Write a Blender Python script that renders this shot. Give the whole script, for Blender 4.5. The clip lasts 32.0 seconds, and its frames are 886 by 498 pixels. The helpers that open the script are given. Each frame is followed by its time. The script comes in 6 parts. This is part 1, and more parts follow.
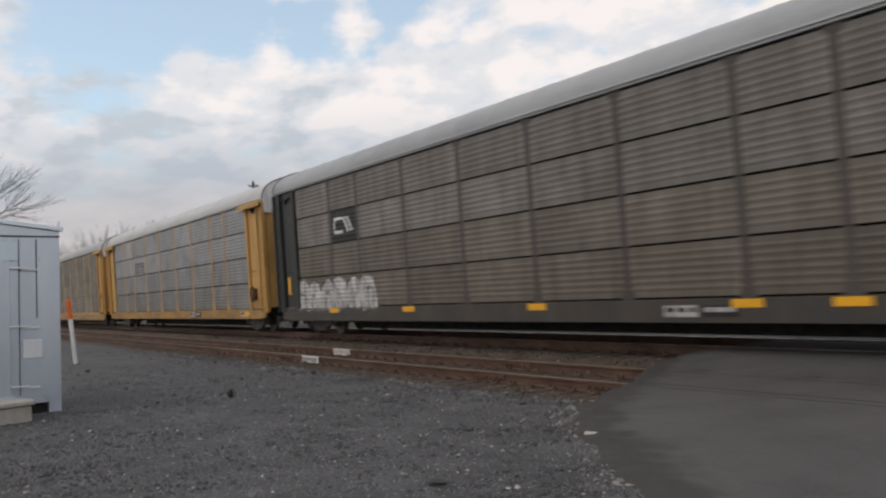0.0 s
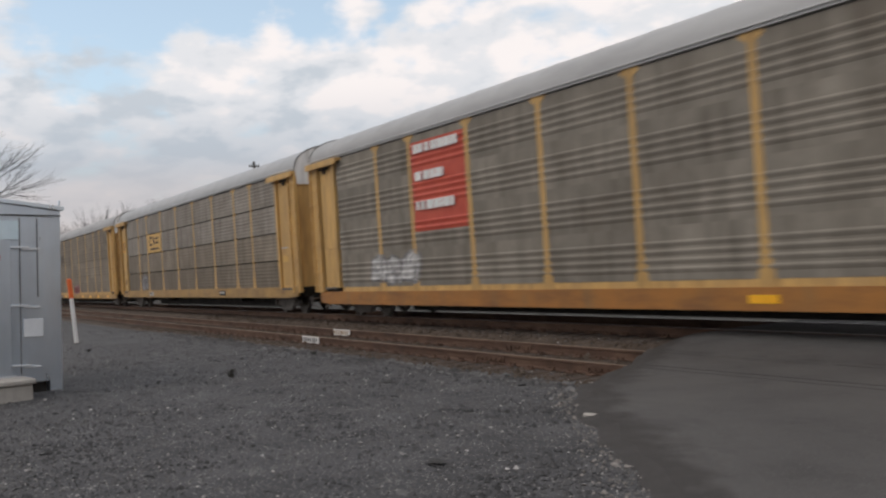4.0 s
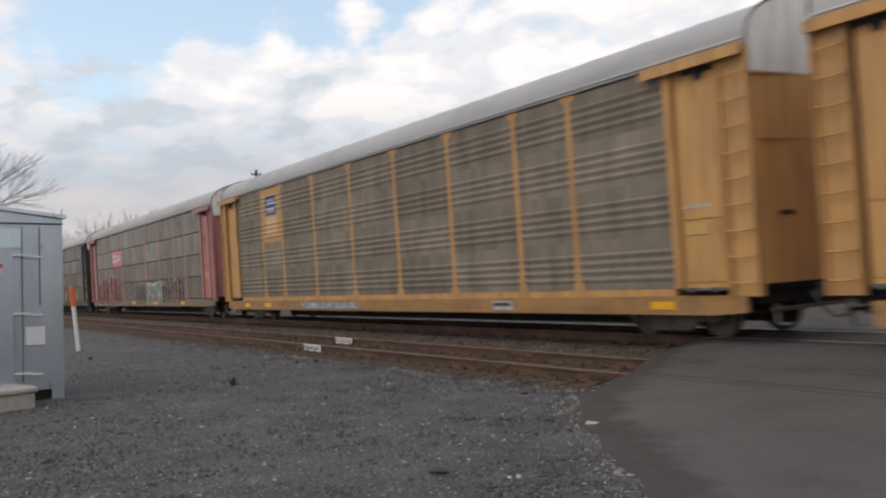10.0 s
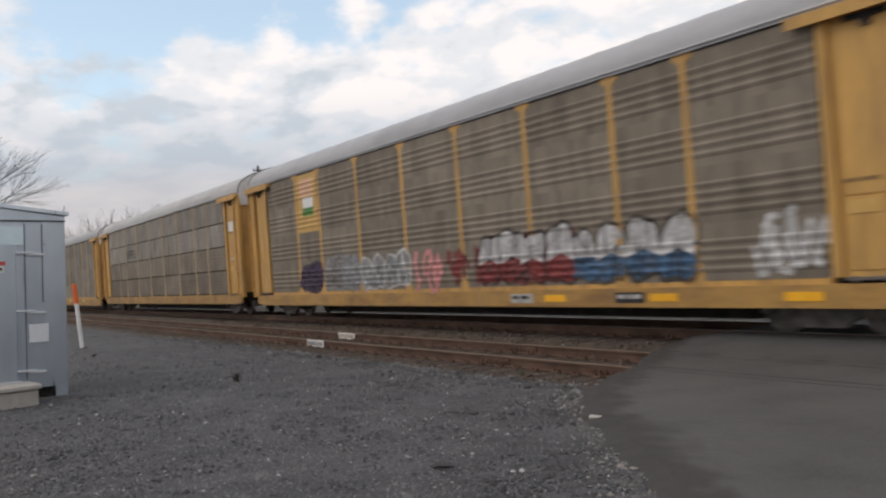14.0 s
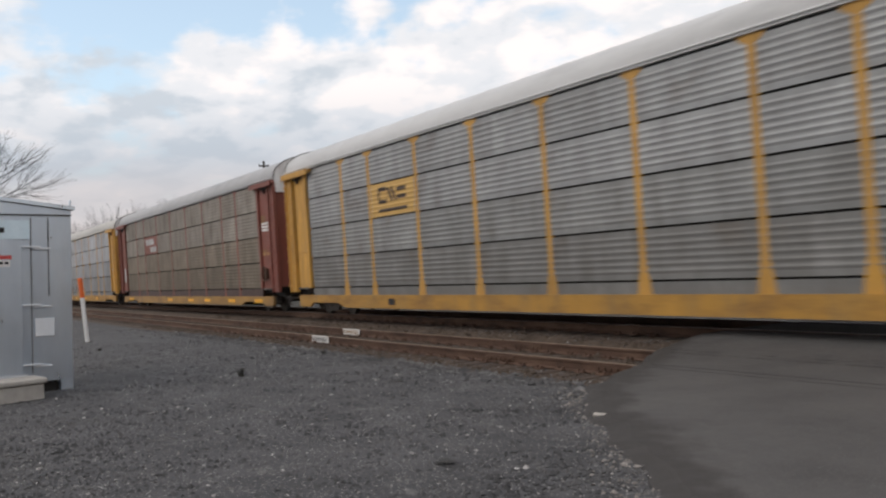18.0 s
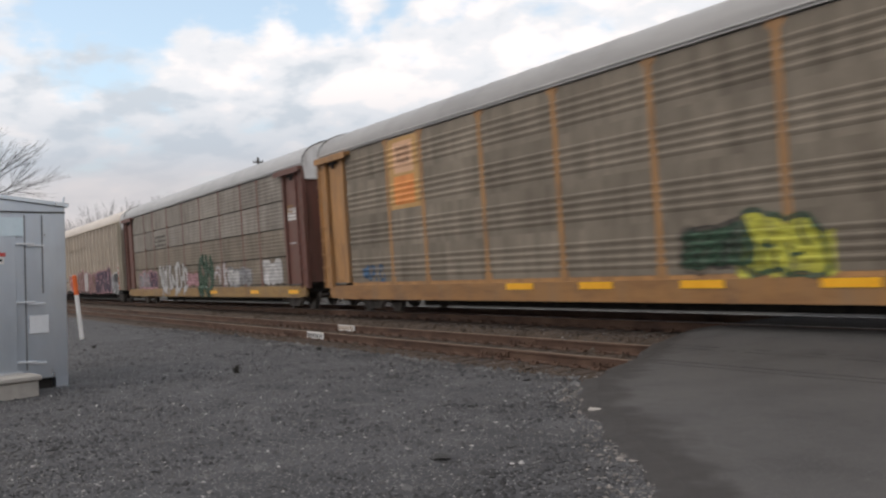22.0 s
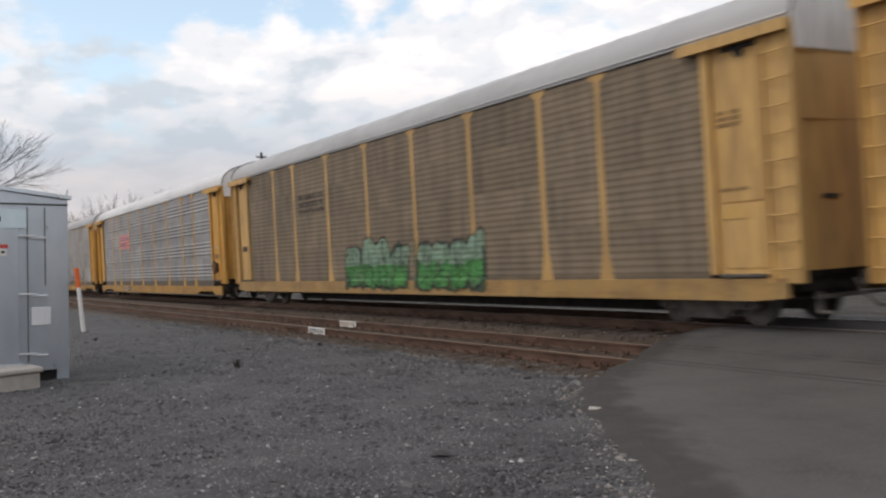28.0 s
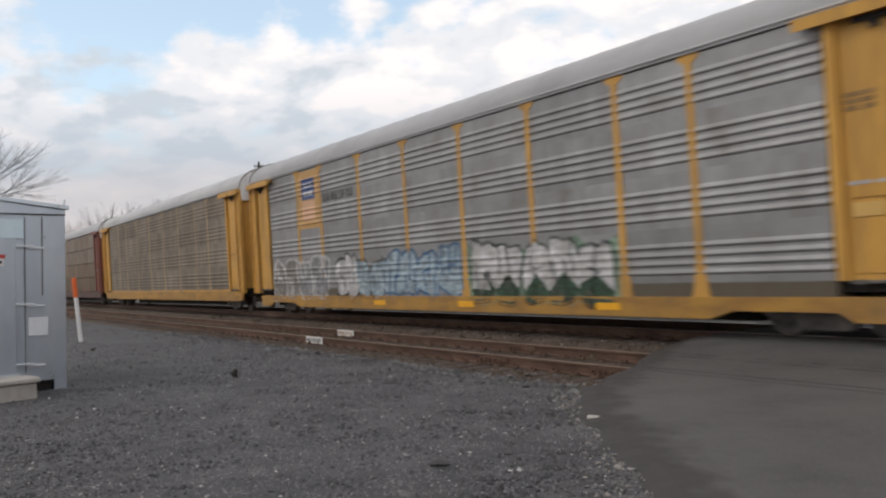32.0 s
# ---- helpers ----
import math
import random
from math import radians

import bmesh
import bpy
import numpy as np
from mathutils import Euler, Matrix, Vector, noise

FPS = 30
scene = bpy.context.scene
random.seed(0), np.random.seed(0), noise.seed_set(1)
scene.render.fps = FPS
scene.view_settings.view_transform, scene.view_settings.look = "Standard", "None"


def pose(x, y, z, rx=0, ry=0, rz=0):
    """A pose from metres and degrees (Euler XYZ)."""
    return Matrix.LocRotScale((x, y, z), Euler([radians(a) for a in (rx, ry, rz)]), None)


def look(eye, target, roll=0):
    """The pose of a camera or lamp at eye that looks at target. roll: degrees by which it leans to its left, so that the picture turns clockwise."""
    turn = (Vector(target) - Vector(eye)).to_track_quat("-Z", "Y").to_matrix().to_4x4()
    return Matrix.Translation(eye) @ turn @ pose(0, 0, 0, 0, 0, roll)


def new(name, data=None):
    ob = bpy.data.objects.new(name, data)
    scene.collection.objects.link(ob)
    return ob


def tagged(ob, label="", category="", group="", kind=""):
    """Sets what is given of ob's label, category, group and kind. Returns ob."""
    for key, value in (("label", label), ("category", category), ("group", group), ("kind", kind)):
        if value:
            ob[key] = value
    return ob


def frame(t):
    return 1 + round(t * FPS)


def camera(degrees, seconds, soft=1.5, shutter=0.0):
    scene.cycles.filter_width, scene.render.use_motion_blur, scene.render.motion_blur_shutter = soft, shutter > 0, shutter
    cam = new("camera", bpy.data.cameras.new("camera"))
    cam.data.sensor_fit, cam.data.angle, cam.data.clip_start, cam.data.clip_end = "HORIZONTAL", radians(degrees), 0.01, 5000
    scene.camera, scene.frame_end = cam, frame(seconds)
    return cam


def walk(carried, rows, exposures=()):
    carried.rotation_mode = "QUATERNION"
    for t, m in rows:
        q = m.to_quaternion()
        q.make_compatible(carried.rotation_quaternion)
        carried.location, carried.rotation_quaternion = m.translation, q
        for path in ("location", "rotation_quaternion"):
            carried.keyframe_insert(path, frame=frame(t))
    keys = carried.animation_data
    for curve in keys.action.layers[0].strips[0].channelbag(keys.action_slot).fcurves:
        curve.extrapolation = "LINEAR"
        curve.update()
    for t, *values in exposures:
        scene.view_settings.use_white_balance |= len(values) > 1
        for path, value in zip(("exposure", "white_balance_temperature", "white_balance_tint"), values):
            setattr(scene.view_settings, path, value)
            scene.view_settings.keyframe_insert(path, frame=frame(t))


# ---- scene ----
cam = camera(50.1, 32.0, soft=2.3, shutter=0.25)
EYE = (0.00, -11.92, 1.53)
PATH = [  # seconds, yaw, pitch, roll
    (0, 59.32, 1.80, 4.02), (0.5, 59.35, 1.33, 4.29), (1, 59.29, 1.10, 4.08), (1.5, 59.27, 0.92, 3.75), (2, 59.31, 0.84, 3.78), (2.5, 59.41, 1.05, 3.90),
    (4.5, 59.32, 0.57, 3.70), (5, 59.25, 0.58, 3.79), (5.5, 59.37, 0.79, 3.89), (6, 59.60, 1.20, 3.89), (6.5, 59.57, 0.80, 3.79), (7, 59.41, 0.63, 3.80),
    (7.5, 59.36, 0.69, 3.79), (8, 59.27, 0.84, 3.64), (8.5, 59.37, 1.03, 3.61), (9, 59.38, 1.06, 3.51), (9.5, 59.39, 1.17, 3.34), (10, 59.47, 1.17, 3.72),
    (10.5, 59.36, 1.55, 3.59), (11, 59.37, 1.56, 3.77), (11.5, 59.41, 1.34, 3.59), (12, 59.34, 1.45, 3.48), (12.5, 59.27, 1.60, 3.53),
    (13, 59.60, 1.36, 4.00), (13.5, 59.54, 1.18, 4.10), (14, 59.61, 0.86, 4.09), (14.5, 59.45, 0.95, 3.77), (16.5, 60.13, 1.34, 3.60),
    (17, 60.07, 1.26, 3.67), (17.5, 59.96, 0.89, 3.70), (18, 59.92, 0.68, 3.72), (18.5, 59.89, 0.53, 3.90), (19, 59.85, 0.55, 3.83), (19.5, 59.71, 0.38, 3.83),
    (20, 59.63, 0.26, 3.96), (20.5, 59.75, 0.23, 3.83), (21, 59.66, 0.20, 3.82), (21.5, 59.64, 0.31, 3.79), (22, 59.61, 0.40, 3.92), (22.5, 59.62, 0.35, 4.10),
    (23, 59.62, 0.27, 4.14), (23.5, 59.54, 0.34, 4.03), (24, 59.45, 0.39, 3.99), (24.5, 59.24, 0.30, 3.74), (25, 59.24, 0.34, 3.32), (25.5, 59.52, 0.43, 3.24),
    (26, 59.83, 0.36, 3.22), (26.5, 59.81, 0.37, 3.18), (28.5, 59.72, 0.22, 3.23), (29, 59.61, 0.37, 3.26), (29.5, 59.41, 0.45, 3.08),
    (30, 59.38, 0.35, 3.15), (30.5, 59.28, 0.24, 3.09), (31, 59.52, 0.42, 3.22), (31.5, 59.68, 0.63, 3.20), (32, 59.60, 0.76, 3.39),
]
walk(cam, [(t, pose(*EYE, 90 + pitch, roll, yaw)) for t, yaw, pitch, roll in PATH],
     exposures=[(0.0, -0.13), (3.5, -0.10), (6.0, -0.02), (7.2, 0.04), (8.5, 0.13), (10.0, 0.05), (12.0, 0.0), (14.0, 0.0), (19.0, 0.07), (25.0, 0.15), (26.2, 0.21), (28.0, 0.12), (32.0, 0.07)])

# ---- light ----
world = bpy.data.worlds.new("cloudy_sky")
scene.world = world
world.use_nodes = True
wn, wl = world.node_tree.nodes, world.node_tree.links
SUN_ELEV, SUN_DIR = radians(48), Vector((-0.35, -1.05, 0)).normalized()


def wnode(kind, **values):
    n = wn.new(kind)
    for k, v in values.items():
        n.inputs[k].default_value = v
    return n


def build_world():
    wn.clear()
    out = wn.new("ShaderNodeOutputWorld")
    bg = wnode("ShaderNodeBackground", Strength=1.0)
    sky = wn.new("ShaderNodeTexSky")
    sky.sky_type, sky.sun_disc = "NISHITA", False
    sky.sun_elevation, sky.sun_rotation = SUN_ELEV, math.atan2(SUN_DIR.x, SUN_DIR.y)
    tone = wn.new("ShaderNodeVectorMath"); tone.operation = "MULTIPLY"
    tone.inputs[1].default_value = (0.20, 0.20, 0.185)
    haze = wn.new("ShaderNodeMix"); haze.data_type = "RGBA"
    haze.inputs[0].default_value = 0.35
    haze.inputs[7].default_value = (0.78, 0.87, 0.94, 1)
    wl.new(tone.outputs[0], haze.inputs[6])
    wl.new(sky.outputs["Color"], tone.inputs[0])
    co = wn.new("ShaderNodeTexCoord")
    # clouds flatten towards the horizon: x/(z+a), y/(z+a)
    sep = wn.new("ShaderNodeSeparateXYZ")
    wl.new(co.outputs["Generated"], sep.inputs[0])
    up = wn.new("ShaderNodeMath"); up.operation = "MAXIMUM"; up.inputs[1].default_value = 0.0
    wl.new(sep.outputs["Z"], up.inputs[0])
    add = wn.new("ShaderNodeMath"); add.operation = "ADD"; add.inputs[1].default_value = 0.30
    wl.new(up.outputs[0], add.inputs[0])
    div = wn.new("ShaderNodeVectorMath"); div.operation = "DIVIDE"
    comb = wn.new("ShaderNodeCombineXYZ")
    for i in range(3):
        wl.new(add.outputs[0], comb.inputs[i])
    wl.new(co.outputs["Generated"], div.inputs[0])
    wl.new(comb.outputs[0], div.inputs[1])

    def cloud_noise(scale, detail, rough, shift):
        m = wn.new("ShaderNodeMapping")
        m.inputs["Location"].default_value = shift
        wl.new(div.outputs[0], m.inputs[0])
        n = wnode("ShaderNodeTexNoise", Scale=scale, Detail=detail, Roughness=rough, Distortion=0.1)
        wl.new(m.outputs[0], n.inputs["Vector"])
        return n.outputs["Fac"]

    def ramp(src, stops):
        r = wn.new("ShaderNodeValToRGB")
        r.color_ramp.interpolation = "EASE"
        els = r.color_ramp.elements
        while len(els) < len(stops):
            els.new(0.5)
        for el, (pos, col) in zip(els, stops):
            el.position, el.color = pos, (*col, 1)
        wl.new(src, r.inputs[0])
        return r.outputs[0]

    big = cloud_noise(5.2, 6, 0.5, (4.35, 1.9, 0.6))
    fine = cloud_noise(6.4, 5, 0.5, (1.7, 6.1, 2.2))
    # ragged edges: directions are bent a little by noise before they meet the openings
    bend = wnode("ShaderNodeTexNoise", Scale=9.0, Detail=4.0, Roughness=0.52)
    wl.new(co.outputs["Generated"], bend.inputs["Vector"])
    off = wn.new("ShaderNodeVectorMath"); off.operation = "MULTIPLY_ADD"
    off.inputs[1].default_value, off.inputs[2].default_value = (0.17, 0.17, 0.17), (-0.085, -0.085, -0.085)
    wl.new(bend.outputs["Color"], off.inputs[0])
    ragged = wn.new("ShaderNodeVectorMath"); ragged.operation = "ADD"
    wl.new(co.outputs["Generated"], ragged.inputs[0]); wl.new(off.outputs[0], ragged.inputs[1])

    def spread(spots):
        """1 inside any of the cloud-field spots (direction, radius in degrees), fading to 0 at their rims."""
        best = None
        for way, deg in spots:
            dist = wn.new("ShaderNodeVectorMath"); dist.operation = "DISTANCE"
            dist.inputs[1].default_value = Vector(way).normalized()
            wl.new(ragged.outputs[0], dist.inputs[0])
            near = wn.new("ShaderNodeMapRange")
            near.inputs["From Min"].default_value, near.inputs["From Max"].default_value = radians(deg), 0.0
            wl.new(dist.outputs["Value"], near.inputs["Value"])
            if best is None:
                best = near.outputs[0]
            else:
                mx = wn.new("ShaderNodeMath"); mx.operation = "MAXIMUM"
                wl.new(best, mx.inputs[0]); wl.new(near.outputs[0], mx.inputs[1])
                best = mx.outputs[0]
        return best

    def weigh(src, amount, onto):
        n = wn.new("ShaderNodeMath"); n.operation = "MULTIPLY_ADD"; n.inputs[1].default_value = amount
        wl.new(src, n.inputs[0]); wl.new(onto, n.inputs[2])
        return n.outputs[0]

    lift = wn.new("ShaderNodeMath"); lift.operation = "ADD"; lift.inputs[1].default_value = 0.13
    wl.new(big, lift.inputs[0])
    dens = weigh(spread(BLUE_GAPS), -0.36, lift.outputs[0])
    cover = ramp(dens, [(0.38, (0, 0, 0)), (0.58, (1, 1, 1))])
    body = ramp(weigh(spread(GREY_BASES), -0.22, fine), [(0.27, (0.62, 0.67, 0.73)), (0.43, (0.84, 0.845, 0.875)), (0.57, (1.03, 0.965, 0.95))])
    # a pale warm band low down
    low = ramp(sep.outputs["Z"], [(0.02, (0.68, 0.585, 0.545)), (0.075, (0.59, 0.555, 0.565)), (0.135, (0.47, 0.52, 0.59))])
    lowmask = ramp(sep.outputs["Z"], [(0.09, (1, 1, 1)), (0.20, (0, 0, 0))])
    mix = wn.new("ShaderNodeMix"); mix.data_type = "RGBA"
    wl.new(cover, mix.inputs[0]); wl.new(haze.outputs[2], mix.inputs[6]); wl.new(body, mix.inputs[7])
    mix2 = wn.new("ShaderNodeMix"); mix2.data_type = "RGBA"
    half = wn.new("ShaderNodeMath"); half.operation = "MULTIPLY"; half.inputs[1].default_value = 0.80
    wl.new(lowmask, half.inputs[0])
    wl.new(half.outputs[0], mix2.inputs[0]); wl.new(mix.outputs[2], mix2.inputs[6]); wl.new(low, mix2.inputs[7])
    wl.new(mix2.outputs[2], bg.inputs["Color"])
    wl.new(bg.outputs[0], out.inputs[0])


# openings of blue in the broken cover, and the grey undersides of the larger clouds
BLUE_GAPS = [((-0.943, 0.200, 0.265), 7.5), ((-0.958, 0.175, 0.225), 4.5), ((-0.905, 0.305, 0.290), 5.0), ((-0.890, 0.375, 0.258), 4.0), ((-0.848, 0.458, 0.270), 3.5), ((-0.90, 0.24, 0.40), 14.0), ((0.2, 0.8, 0.6), 26.0), ((0.7, -0.5, 0.6), 22.0), ((-0.3, -0.7, 0.75), 18.0)]
GREY_BASES = [((-0.955, 0.200, 0.205), 5.5), ((-0.975, 0.170, 0.140), 6.5), ((-0.955, 0.270, 0.125), 6.0), ((-0.985, 0.10, 0.16), 6.0), ((-0.92, 0.36, 0.155), 3.0)]
build_world()
sun = new("sun", bpy.data.lights.new("sun", "SUN"))
sun.data.energy, sun.data.angle, sun.data.color = 0.55, radians(22), (1.0, 0.90, 0.78)
sun.matrix_world = look((0, 0, 60), Vector((0, 0, 60)) - Vector((*(SUN_DIR * math.cos(SUN_ELEV)).xy, math.sin(SUN_ELEV))))


# ---- materials ----
def material(name, colors, scale=3.0, stretch=(1, 1, 1), rough=0.6, metal=0.0, bump=0.0, bump_scale=40.0, fleck=None, vary=0.06, rough_var=0.12, streak=None, spec=0.35):
    """A surface with two scales of colour variation (noise between the colours), a per-object shift, and fine relief."""
    m = bpy.data.materials.new(name)
    m.use_nodes = True
    nt, N, L = m.node_tree, m.node_tree.nodes, m.node_tree.links
    b = N["Principled BSDF"]
    co, info = N.new("ShaderNodeTexCoord"), N.new("ShaderNodeObjectInfo")
    mp = N.new("ShaderNodeMapping")
    mp.inputs["Scale"].default_value = stretch
    sc = N.new("ShaderNodeVectorMath"); sc.operation = "SCALE"; sc.inputs["Scale"].default_value = 37.0
    cx = N.new("ShaderNodeCombineXYZ")
    for i in range(3):
        L.new(info.outputs["Random"], cx.inputs[i])
    L.new(cx.outputs[0], sc.inputs[0])
    ad = N.new("ShaderNodeVectorMath"); ad.operation = "ADD"
    L.new(co.outputs["Object"], ad.inputs[0]); L.new(sc.outputs[0], ad.inputs[1])
    L.new(ad.outputs[0], mp.inputs[0])

    def noise_node(s, d):
        n = N.new("ShaderNodeTexNoise")
        n.inputs["Scale"].default_value, n.inputs["Detail"].default_value = s, d
        n.inputs["Roughness"].default_value = 0.62
        L.new(mp.outputs[0], n.inputs["Vector"])
        return n.outputs["Fac"]

    r = N.new("ShaderNodeValToRGB")
    els = r.color_ramp.elements
    while len(els) < len(colors):
        els.new(0.5)
    for i, c in enumerate(colors):
        els[i].position = 0.32 + 0.36 * i / max(1, len(colors) - 1)
        els[i].color = (*c, 1)
    L.new(noise_node(scale, 5), r.inputs[0])
    col = r.outputs[0]
    fine = noise_node(scale * 9, 3)
    hv = N.new("ShaderNodeHueSaturation")
    val = N.new("ShaderNodeMapRange")
    val.inputs["To Min"].default_value, val.inputs["To Max"].default_value = 1 - vary * 2, 1 + vary * 2
    tot = N.new("ShaderNodeMath"); tot.operation = "MULTIPLY_ADD"; tot.inputs[1].default_value = 0.5
    L.new(info.outputs["Random"], tot.inputs[0])
    hf = N.new("ShaderNodeMath"); hf.operation = "MULTIPLY"; hf.inputs[1].default_value = 0.5
    L.new(fine, hf.inputs[0]); L.new(hf.outputs[0], tot.inputs[2])
    L.new(tot.outputs[0], val.inputs["Value"]); L.new(val.outputs[0], hv.inputs["Value"])
    L.new(col, hv.inputs["Color"])
    col = hv.outputs[0]
    if streak:
        scol, reach, amount = streak      # colour, stretch of the runs, strength
        mp2 = N.new("ShaderNodeMapping")
        mp2.inputs["Scale"].default_value = reach
        L.new(ad.outputs[0], mp2.inputs[0])
        ns = N.new("ShaderNodeTexNoise")
        ns.inputs["Scale"].default_value, ns.inputs["Detail"].default_value, ns.inputs["Roughness"].default_value = 1.0, 6, 0.65
        L.new(mp2.outputs[0], ns.inputs["Vector"])
        sm = N.new("ShaderNodeMapRange")
        sm.inputs["From Min"].default_value, sm.inputs["From Max"].default_value = 0.43, 0.70
        sm.inputs["To Max"].default_value = amount
        L.new(ns.outputs["Fac"], sm.inputs["Value"])
        sx = N.new("ShaderNodeMix"); sx.data_type = "RGBA"
        sx.inputs[7].default_value = (*scol, 1)
        L.new(sm.outputs[0], sx.inputs[0]); L.new(col, sx.inputs[6])
        col = sx.outputs[2]
    if fleck:
        fcol, amount, fscale = fleck
        vo = N.new("ShaderNodeTexVoronoi"); vo.inputs["Scale"].default_value = fscale
        L.new(mp.outputs[0], vo.inputs["Vector"])
        sp = N.new("ShaderNodeSeparateColor"); L.new(vo.outputs["Color"], sp.inputs[0])
        gt = N.new("ShaderNodeMath"); gt.operation = "GREATER_THAN"; gt.inputs[1].default_value = 1 - amount
        L.new(sp.outputs[0], gt.inputs[0])
        mx = N.new("ShaderNodeMix"); mx.data_type = "RGBA"
        mx.inputs[7].default_value = (*fcol, 1)
        L.new(gt.outputs[0], mx.inputs[0]); L.new(col, mx.inputs[6])
        col = mx.outputs[2]
    L.new(col, b.inputs["Base Color"])
    rr = N.new("ShaderNodeMapRange")
    rr.inputs["To Min"].default_value, rr.inputs["To Max"].default_value = max(0.05, rough - rough_var), min(1, rough + rough_var)
    L.new(fine, rr.inputs["Value"]); L.new(rr.outputs[0], b.inputs["Roughness"])
    b.inputs["Metallic"].default_value = metal
    b.inputs["Specular IOR Level"].default_value = spec
    if bump:
        bn = N.new("ShaderNodeBump")
        bn.inputs["Strength"].default_value, bn.inputs["Distance"].default_value = bump, 0.02
        L.new(noise_node(bump_scale, 4), bn.inputs["Height"]); L.new(bn.outputs[0], b.inputs["Normal"])
    return m


def shade(c, k):
    return tuple(min(1, v * k) for v in c)


_paint = {}


def paint(name, c, dirt=0.5, rough=0.55, run=(4.5, 4.5, 0.7), rust=(0.10, 0.065, 0.045)):
    """Weathered railway paint: the colour, a faded patch of it and brown road dust running down."""
    if name not in _paint:
        dusty = tuple(a * (1 - 0.5 * dirt) + min(b, 1.5 * a + 0.012) * 0.5 * dirt for a, b in zip(c, (0.19, 0.145, 0.105)))
        _paint[name] = material(name, [dusty, tuple(0.3 * a + 0.7 * b for a, b in zip(dusty, c)), c, shade(c, 1.1)], 1.8, (1, 1, 0.3), rough, 0, 0.15, 30, None, 0.07, streak=(tuple(min(b, 1.5 * a + 0.012) for a, b in zip(c, rust)), run, 0.20 + 0.42 * dirt))
    return _paint[name]


_steel = {}


def panel_steel(name, c, metal=0.35, rough=0.5, dirt=(0.15, 0.125, 0.10), runs=0.42):
    """Galvanised corrugated sheet, dulled and streaked by dust."""
    if name not in _steel:
        mid = tuple(0.55 * a + 0.45 * d for a, d in zip(c, dirt))
        _steel[name] = material(name, [mid, shade(c, 0.92), c, shade(c, 1.16)], 1.1, (0.8, 1, 0.9), rough + (0.12 if runs > 0.3 else -0.02 - 0.12 * (metal > 0.8)), metal * (0.4 if runs > 0.3 else 1.0), 0.1, 25, None, 0.10, streak=(shade(dirt, 0.55), (2.2, 2.2, 0.32), runs * 1.2), spec=0.12 if runs > 0.3 else 0.22)
    return _steel[name]


GRAVEL = material("grey_gravel", [(0.039, 0.039, 0.0415), (0.056, 0.0555, 0.0585), (0.076, 0.075, 0.0785)], 0.9, (1, 1, 1), 0.9, 0, 0.32, 60, ((0.26, 0.25, 0.245), 0.05, 80), 0.16)
PALE_STONE = material("pale_stone_chips", [(0.10, 0.097, 0.096), (0.22, 0.21, 0.205), (0.46, 0.44, 0.425)], 6, (1, 1, 1), 0.85, 0, 0.3, 60, None, 0.2)
EDGE_STONE = material("dusty_stone_chips", [(0.08, 0.074, 0.070), (0.17, 0.155, 0.143), (0.34, 0.31, 0.285)], 9, (1, 1, 1), 0.85, 0, 0.3, 60, None, 0.2)
STONE = material("crushed_stone", [(0.037, 0.0365, 0.038), (0.074, 0.0725, 0.074), (0.175, 0.171, 0.170)], 2.2, (1, 1, 1), 0.85, 0, 0.4, 60, None, 0.2)
BALLAST = material("rust_brown_ballast", [(0.040, 0.028, 0.021), (0.066, 0.047, 0.034), (0.090, 0.066, 0.049)], 1.8, (1, 1, 1), 0.95, 0, 0.9, 30, ((0.16, 0.135, 0.115), 0.05, 60), 0.16)
# darker ground tone for the strip beyond the main track
DARK_FAR = material("dark_far_ground", [(0.022, 0.020, 0.018), (0.040, 0.036, 0.030), (0.06, 0.056, 0.045)], 1.6, (1, 1, 1), 0.95, 0, 0.8, 30, None, 0.16)
HOOP = material("dark_roof_rim", [(0.10, 0.095, 0.09), (0.20, 0.19, 0.18)], 3, (1, 1, 1), 0.7)
ASPHALT = material("worn_asphalt", [(0.064, 0.060, 0.0595), (0.084, 0.0795, 0.078), (0.096, 0.091, 0.0875)], 0.7, (1, 1, 1), 0.85, 0, 0.35, 120, ((0.12, 0.115, 0.11), 0.05, 90), 0.05)


def dark_margin(m, dark):
    """Darkens the asphalt along the road's edge: it follows the mesh's margin attribute with a ragged outline."""
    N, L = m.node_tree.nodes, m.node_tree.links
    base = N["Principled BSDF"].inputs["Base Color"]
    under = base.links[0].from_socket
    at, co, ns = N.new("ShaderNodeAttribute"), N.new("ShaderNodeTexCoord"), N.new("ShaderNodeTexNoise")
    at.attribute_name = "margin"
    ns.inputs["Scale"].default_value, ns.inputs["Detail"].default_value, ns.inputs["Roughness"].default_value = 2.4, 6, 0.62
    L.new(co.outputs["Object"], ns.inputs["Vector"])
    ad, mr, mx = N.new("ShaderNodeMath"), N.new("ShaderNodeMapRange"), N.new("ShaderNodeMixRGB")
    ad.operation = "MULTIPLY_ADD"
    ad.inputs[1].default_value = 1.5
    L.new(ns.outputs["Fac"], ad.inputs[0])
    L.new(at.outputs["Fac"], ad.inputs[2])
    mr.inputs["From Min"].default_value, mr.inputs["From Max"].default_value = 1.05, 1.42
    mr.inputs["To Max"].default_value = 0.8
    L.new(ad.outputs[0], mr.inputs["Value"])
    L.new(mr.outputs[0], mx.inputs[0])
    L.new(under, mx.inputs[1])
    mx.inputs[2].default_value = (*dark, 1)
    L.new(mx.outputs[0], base)


